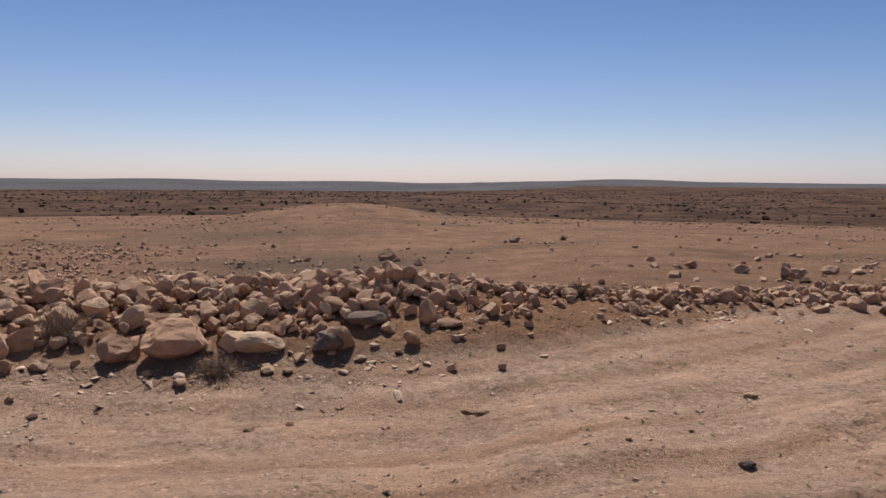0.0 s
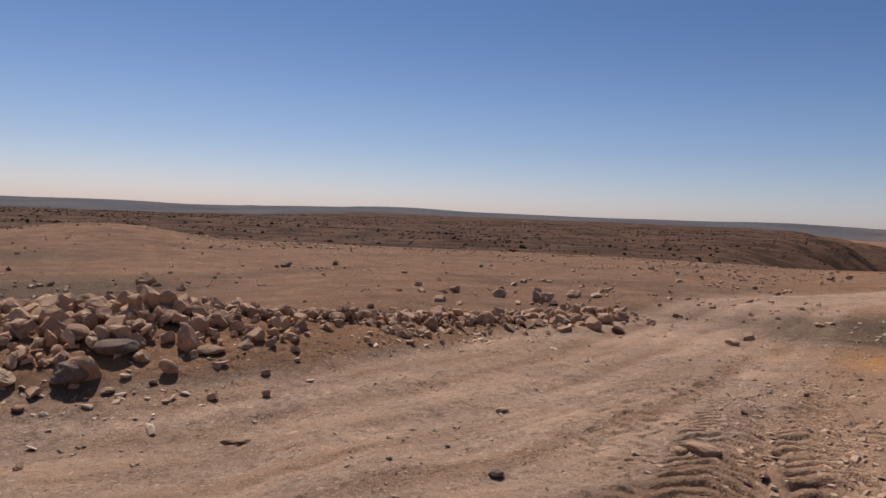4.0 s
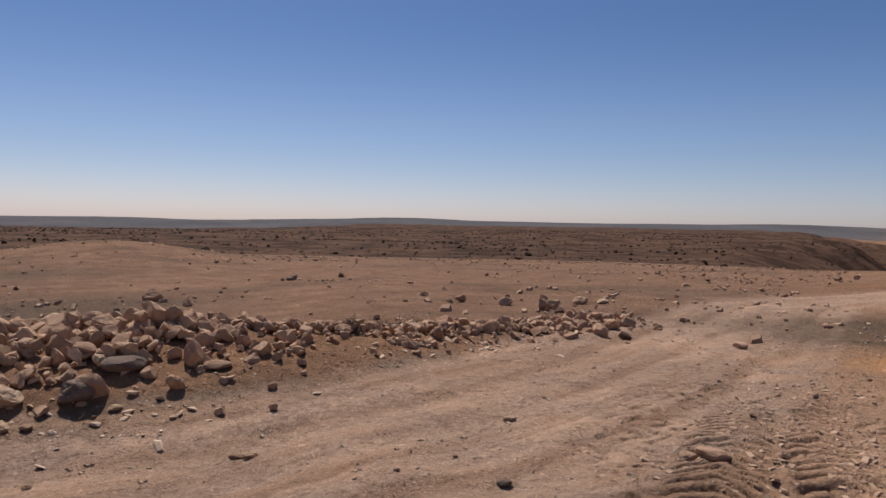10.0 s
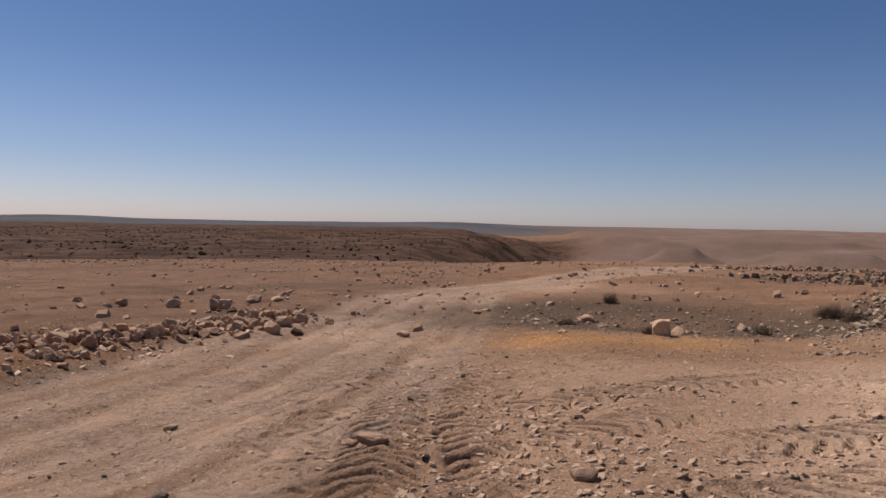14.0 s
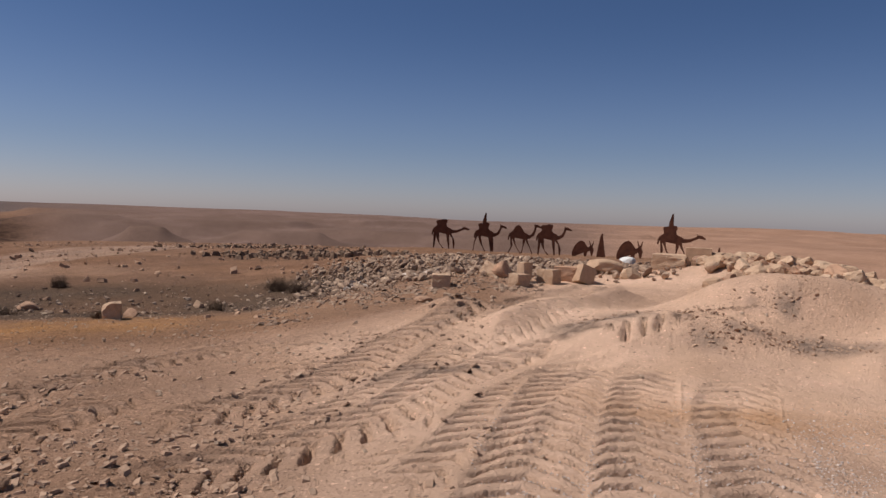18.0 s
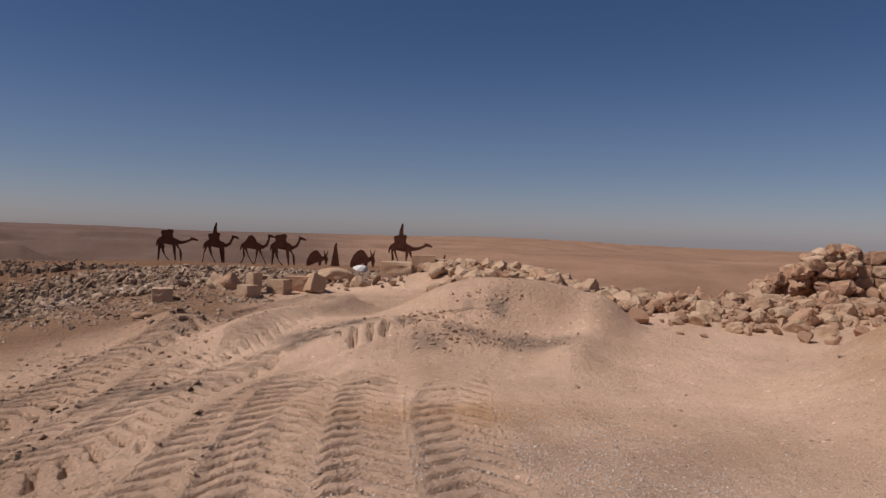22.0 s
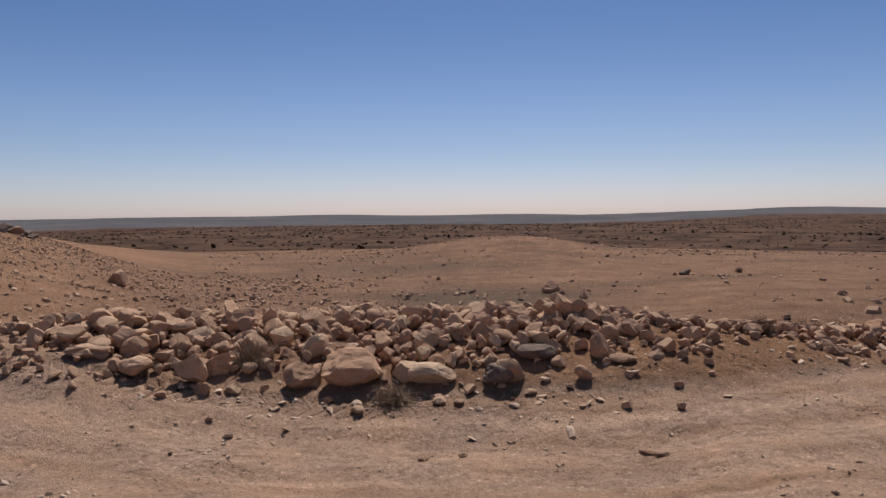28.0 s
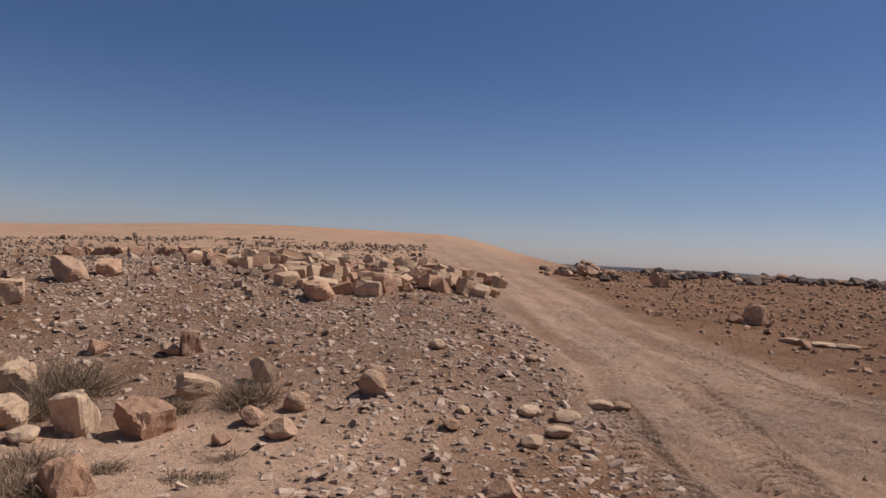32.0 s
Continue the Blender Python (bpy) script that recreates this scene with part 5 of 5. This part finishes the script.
DONKEY = [("p", [(-0.5, 0.1), (-0.52, 0.42), (-0.4, 0.7), (-0.2, 0.9), (0.0, 0.98), (0.14, 0.9), (0.3, 0.68), (0.42, 0.5), (0.4, 0.34), (0.2, 0.3), (0.0, 0.2), (-0.2, 0.16), (-0.36, 0.04)]), ("s", [(0.28, 0.42), (0.46, 0.5), (0.6, 0.62)], [0.3, 0.22, 0.16]),
          ("s", [(0.54, 0.68), (0.64, 0.42), (0.6, 0.1)], [0.18, 0.16, 0.1]), ("s", [(0.54, 0.66), (0.44, 0.98)], [0.1, 0.03]), ("s", [(0.62, 0.68), (0.7, 0.96)], [0.1, 0.03]), ("s", [(-0.4, 0.4), (-0.5, 0.2), (-0.48, 0.0)], [0.28, 0.16, 0.14]), ("s", [(0.2, 0.44), (0.26, 0.2), (0.22, 0.0)], [0.26, 0.14, 0.1])]
MARKER = [("p", [(-0.24, 0.0), (-0.16, 0.4), (-0.1, 0.8), (-0.07, 1.05), (-0.02, 1.22), (0.04, 1.28), (0.1, 1.22), (0.08, 1.1), (0.12, 0.8), (0.17, 0.4), (0.24, 0.0)])]
for name, pieces, az, r, says, scale in [
    ("donkey_sculpture", DONKEY, -91.91, 40, "rust-brown steel donkey with its head down", 0.88),
    ("steel_marker", MARKER, -93.35, 40, "slender tapering rust-brown steel plate standing upright", 1.0),
    ("donkey_sculpture", DONKEY, -95.33, 38, "rust-brown steel donkey lying with raised ears", 0.98),
    ("steel_marker", MARKER, -101.69, 36, "small tapering rust-brown steel plate among the stones", 0.62),
    ("donkey_sculpture", DONKEY, -102.49, 36, "rust-brown steel donkey half hidden by stones", 0.6),
]:
    silhouette(name, pieces, az, r, says, scale)


# ---- dry shrubs ----
def shrub_mesh(rng, twigs=260, wide=1.0, high=0.7):
    verts, faces = [], []
    for _ in range(twigs):
        a, lean = rng.uniform(0, 2 * math.pi), rng.uniform(0.1, 1.35)
        p = np.array([rng.normal(0, 0.12 * wide), rng.normal(0, 0.12 * wide), 0.0])
        d = np.array([math.cos(a) * math.sin(lean), math.sin(a) * math.sin(lean), math.cos(lean)])
        reach = np.array([wide * 0.5, wide * 0.5, high]) * rng.uniform(0.5, 1.05)
        side = np.cross(d, rng.normal(size=3))
        side /= np.linalg.norm(side)
        w = 0.0045 * rng.uniform(0.6, 1.5)
        n = len(verts)
        for k in range(4):
            f = k / 3
            c = p + d * reach * f + rng.normal(0, 0.03, 3) * (k > 0)
            ww = w * (1 - 0.8 * f)
            verts += [c - side * ww, c + side * ww, c + np.cross(side, d) * ww]
        for k in range(3):
            b = n + 3 * k
            for i, j in ((0, 1), (1, 2), (2, 0)):
                faces += [(b + i, b + j, b + 3 + j), (b + i, b + 3 + j, b + 3 + i)]
    return np.array(verts), np.array(faces)


def shrub(az, r, wide, high, twigs, label, seed):
    """A dry shrub; those out on the flat are a darker, browner kind."""
    rng = np.random.default_rng(seed)
    v, f = shrub_mesh(rng, int(0.72 * twigs), wide, 0.8 * high)
    x, y, z = spot(az, r)
    ob = new("dry_shrub", mesh_from("dry_shrub", v, f, TWIG if az > 15 else DARK_TWIG))
    ob.matrix_world = pose(x, y, z - 0.03)
    tagged(ob, label, "shrub")


for k, (az, r, wide, high, twigs, says) in enumerate([
    (16.6, 8.1, 0.55, 0.3, 630, "grey dry shrub between the boulders of the heap"),
    (26.5, 9.2, 0.7, 0.45, 630, "tawny dry shrub growing in the rock heap"),
    (-9.3, 11.6, 0.8, 0.36, 750, "dark grey dry shrub behind the line of rocks"),
    (-12.2, 12.3, 1.0, 0.34, 750, "dark grey dry shrub behind the line of rocks"),
    (-14.8, 12.7, 0.9, 0.3, 630, "dark grey dry shrub behind the line of rocks"),
    (-10.2, 10.6, 0.35, 0.3, 450, "tawny dry shrub among the rocks"),
    (-9.2, 34, 0.4, 0.4, 300, "small dark bush on open ground"),
    (-54.3, 22, 0.6, 0.45, 630, "brown dry shrub by the pit"),
    (-51.1, 16.8, 0.75, 0.3, 630, "brown dry shrub in the pit"),
    (-69.0, 19.9, 0.9, 0.5, 750, "brown dry shrub at the pit's end"),
    (-70.4, 18.9, 0.6, 0.45, 525, "brown dry shrub at the pit's end"),
    (-64.7, 15.9, 0.5, 0.4, 525, "brown dry shrub at the pit's rim"),
    (-57.0, 13.9, 0.32, 0.26, 375, "brown dry shrub beside the pale block"),
    (90.2, 9.3, 1.05, 0.48, 1100, "grey dry shrub in the sandy hollow"),
    (102.3, 10.6, 1.6, 0.65, 1500, "tawny dry shrub behind the blocks"),
    (104.0, 9.9, 1.1, 0.5, 900, "tawny dry shrub beside the blocks"),
    (104.8, 7.0, 0.9, 0.34, 800, "tawny dry shrub beside the dark-faced block"),
    (95.2, 9.4, 0.7, 0.3, 600, "low tawny shrub between the blocks"),
    (103.8, 8.0, 0.85, 0.34, 840, "grey dry shrub on the sand"),
    (99.4, 7.6, 0.6, 0.16, 570, "low dry shrub on the sand"),
    (94.6, 7.0, 0.45, 0.06, 390, "flat patch of dry grass on the sand"),
    (91.4, 7.6, 0.5, 0.06, 450, "flat patch of dry grass on the sand"),
    (92.6, 6.8, 0.5, 0.06, 390, "flat patch of dry grass on the sand"),
    (65.9, 33.0, 1.0, 0.75, 300, "dry shrub standing on the cairn"),
    (89.3, 24.0, 1.0, 0.4, 450, "dry shrub behind the blocks"),
]):
    shrub(az, r, wide, high, twigs, says, 100 + k)

# ---- small stones that nobody could count ----
G = np.random.default_rng(81)


def heap_apron(x, y):
    d, _, _ = along_line(x, y, HEAP)
    e, _, _ = along_line(x, y, HEAP_TAIL)
    return np.maximum(np.exp(-0.5 * (d / 1.15) ** 2), 0.76 * np.exp(-0.5 * (e / 0.62) ** 2))


def off_road(x, y):
    _, d, _ = along_line(x, y, MAIN_ROAD)
    return 0.25 + 0.75 * step(1.5, 2.6, np.abs(d))


places = polar_places(G, 14000, (44, -38), (7.6, 17), lambda x, y: heap_apron(x, y) ** 2.2)
places[:, 2] += G.uniform(0, 0.1, len(places)) * heap_apron(places[:, 0], places[:, 1]) ** 2
scatter_rocks("heap_stones", places, 0.09 + 0.2 * G.uniform(size=len(places)) ** 1.7 * heap_apron(places[:, 0], places[:, 1]), RUBBLE, "fist-sized tan stones filling the rock heap", "rubble", seed=12)
places = polar_places(G, 7000, (44, -38), (7.4, 19), lambda x, y: heap_apron(x, y) ** 1.8)
scatter("heap_gravel", places, 0.03 + 0.1 * G.uniform(size=len(places)) ** 1.8, RUBBLE, "small broken stones round the rock heap", "gravel", (0.45, 0.9), level=0, seed=1)
FOOT = smooth_line([(31, 8.5), (18, 8.0), (8, 8.0), (-2, 8.4), (-10, 9.3), (-18, 10.8), (-25, 12.2)])
places = polar_places(G, 9000, (36, -30), (7, 13.5), lambda x, y: np.exp(-0.5 * (along_line(x, y, FOOT)[0] / 0.4) ** 2) * np.clip(0.3 + 0.9 * fbm(x / 1.2, y / 1.2, 33, 3), 0.1, 0.7))
scatter("foot_stones", places, 0.025 + 0.12 * G.uniform(size=len(places)) ** 4, PALE_CHIPS, "pale flat stones strewn at the foot of the heap", "stones", (0.25, 0.5), seed=19, sink=0.3)
places = polar_places(G, 70000, (114, -146), (3.0, 17), lambda x, y: (0.5 + 0.5 * off_road(x, y)) * np.clip(0.35 + 1.6 * fbm(x / 0.8, y / 0.8, 23, 3), 0.1, 1) * (1 - 0.88 * step(-66, -84, np.degrees(np.arctan2(-x, y)))))
scatter("track_gravel", places, 0.01 + 0.05 * G.uniform(size=len(places)) ** 4, FLAKES, "small grey and tan stones strewn over the track", "gravel", (0.2, 0.5), level=0, seed=2, sink=0.33)


def road_side(x, y):
    return along_line(x, y, MAIN_ROAD)[1]


def spoil(x, y):
    az, r = np.degrees(np.arctan2(-x, y)), np.hypot(x, y)
    return step(-1.7, -2.3, road_side(x, y)) * step(52, 60, az) * (1 - 0.85 * step(84, 90, az) * (1 - step(10, 12, r))) * (1 - step(104, 108, az))


places = polar_places(G, 62000, (52, 110), (4.3, 24), spoil)
scatter("spoil_chips", places, 0.016 + 0.13 * G.uniform(size=len(places)) ** 4.6, CHIPS, "grey, brown and white stone chips on the spoil heap", "gravel", (0.16, 0.4), level=0, seed=3, sink=0.36)
places = polar_places(G, 36000, (66, 8), (10.5, 60), lambda x, y: (0.55 + 0.45 * (vnoise(x / 3, y / 3, 5) > 0)) * step(10, 34, np.degrees(np.arctan2(-x, y))) * step(2.2, 3.0, road_side(x, y)))
scatter("slope_stones", places, 0.03 + 0.15 * G.uniform(size=len(places)) ** 3.4, RUBBLE, "brown stones strewn over the slope", "gravel", (0.3, 0.65), level=0, seed=4)
places = polar_places(G, 18000, (30, -80), (12.5, 75), lambda x, y: 0.15 + 0.85 * (vnoise(x / 4, y / 4, 6) > 0.2))
scatter("plain_stones", places, 0.04 + 0.25 * G.uniform(size=len(places)) ** 6, RUBBLE, "dark stones scattered over the flat", "gravel", (0.3, 0.6), level=0, seed=5)
places = polar_places(G, 13500, (-70, -99), (14.2, 34), lambda x, y: np.clip(1.6 * (bump(x, y, -81.5, 22, 1.9, 3) + 0.7 * bump(x, y, -79.5, 17, 0.9, 1.4) + bump(x, y, -85, 18.5, 2.0, 2.3) + bump(x, y, -91, 21, 3, 4)), 0, 1))
scatter("lookout_rubble", places, 0.05 + 0.16 * G.uniform(size=len(places)) ** 3, BROWN_RUBBLE, "heaped brown and pale rubble stones below the sculptures", "rubble", (0.5, 0.9), level=1, seed=6, sink=0.15)
places = polar_places(G, 5000, (-60, -79), (28, 46), lambda x, y: np.clip(1.3 * bump(x, y, -72, 34, 2.6, 1.2) + 0.7 * bump(x, y, -67, 45, 3, 1), 0, 1))
scatter("ridge_rubble", places, 0.08 + 0.3 * G.uniform(size=len(places)) ** 3, RIDGE_RUBBLE, "dark rubble along the plateau's edge", "rubble", (0.5, 0.9), level=0, seed=7)
places = polar_places(G, 23000, (46, -54), (98, 620), lambda x, y: np.clip(0.5 + 1.2 * fbm(x / 40, y / 14, 9, 3), 0, 1))
scatter("plain_scrub", places, 0.3 + 0.9 * G.uniform(size=len(places)) ** 3, SCRUB, "dark low scrub and stones over the far plain", "scrub", (0.3, 0.6), level=0, seed=8)
places = polar_places(G, 1500, (-46, -72), (16.5, 23), lambda x, y: np.clip(1.2 * bump(x, y, -57, 17.6, 3.4, 1.8), 0, 1))
scatter("pit_debris", places, 0.025 + 0.12 * G.uniform(size=len(places)) ** 3.5, FLAKES, "tan broken stones lying in the pit", "rubble", seed=9)
places = polar_places(G, 3000, (-102, -132), (11.5, 17), lambda x, y: np.exp(-0.5 * (along_line(x, y, RUBBLE_LINE)[0] / 0.7) ** 2))
scatter_rocks("tumbled_rubble", places, 0.08 + 0.14 * G.uniform(size=len(places)) ** 1.6, RUBBLE, "small broken stones between the tumbled blocks", "rubble", seed=13)
places = polar_places(G, 17000, (-22, -88), (3.0, 10.5), lambda x, y: step(-26, -46, np.degrees(np.arctan2(-x, y))) * step(-0.6, -1.8, road_side(x, y)) * (1 - step(7, 10.5, np.hypot(x, y))) * np.clip(0.45 + 1.5 * fbm(x / 1.1, y / 1.1, 15, 3), 0.05, 1))
scatter("yard_clods", places, 0.015 + 0.07 * G.uniform(size=len(places)) ** 3, CLODS, "flat clods of tan earth pressed into the yard", "clods", (0.2, 0.42), level=0, seed=14, sink=0.3)
places = polar_places(G, 420, (-74, -81), (14.8, 18.5), lambda x, y: np.clip(1.5 * bump(x, y, -77.6, 16.4, 1.1, 0.8), 0, 1))
scatter("white_debris", places, 0.05 + 0.16 * G.uniform(size=len(places)) ** 2, WHITE_CHIPS, "whitish broken stones at the foot of the rubble", "rubble", (0.3, 0.6), seed=15)
places = polar_places(G, 22000, (-84, -128), (3.1, 7.2), lambda x, y: np.clip(1.5 * (bump(x, y, -112, 5.0, 1.2, 0.9) + bump(x, y, -90, 4.2, 0.8, 0.5)) * (0.6 + fbm(x / 0.5, y / 0.5, 16, 3)), 0, 1))
scatter("fine_gravel", places, 0.007 + 0.013 * G.uniform(size=len(places)) ** 2, GREY_GRIT, "fine grey gravel spilt on the sand", "gravel", (0.3, 0.6), level=0, seed=16)
places = polar_places(G, 7000, (70, 110), (15, 42), lambda x, y: step(-2.0, -2.6, road_side(x, y)) * (0.2 + 0.8 * (vnoise(x / 2.5, y / 2.5, 8) > 0)))
scatter("crest_stones", places, 0.05 + 0.25 * G.uniform(size=len(places)) ** 3.5, BROWN_RUBBLE, "brown stones strewn over the hill above the chips", "gravel", (0.4, 0.8), level=0, seed=17)
places = polar_places(G, 24000, (-62, -112), (4.5, 12.6), lambda x, y: np.exp(-0.5 * (np.minimum.reduce([along_line(x, y, p)[0] for p in BANKS]) / 0.16) ** 2) * (fbm(x / 0.9, y / 0.9, 18, 3) > -0.05))
scatter("torn_clods", places, 0.015 + 0.05 * G.uniform(size=len(places)) ** 2.6, CLODS, "grey-brown clods torn up along the tyre ruts", "clods", (0.35, 0.7), seed=18, sink=0.35)
places = polar_places(G, 9000, (-68, -89), (9.5, 15), lambda x, y: step(9.5, 11.5, np.hypot(x, y)) * np.clip(0.35 + 1.2 * fbm(x / 1.3, y / 1.3, 37, 3), 0.05, 0.8))
scatter("bare_ground_stones", places, 0.018 + 0.1 * G.uniform(size=len(places)) ** 4.5, BROWN_RUBBLE, "small brown stones on the bare ground before the rubble", "gravel", (0.25, 0.5), level=0, seed=20, sink=0.3)
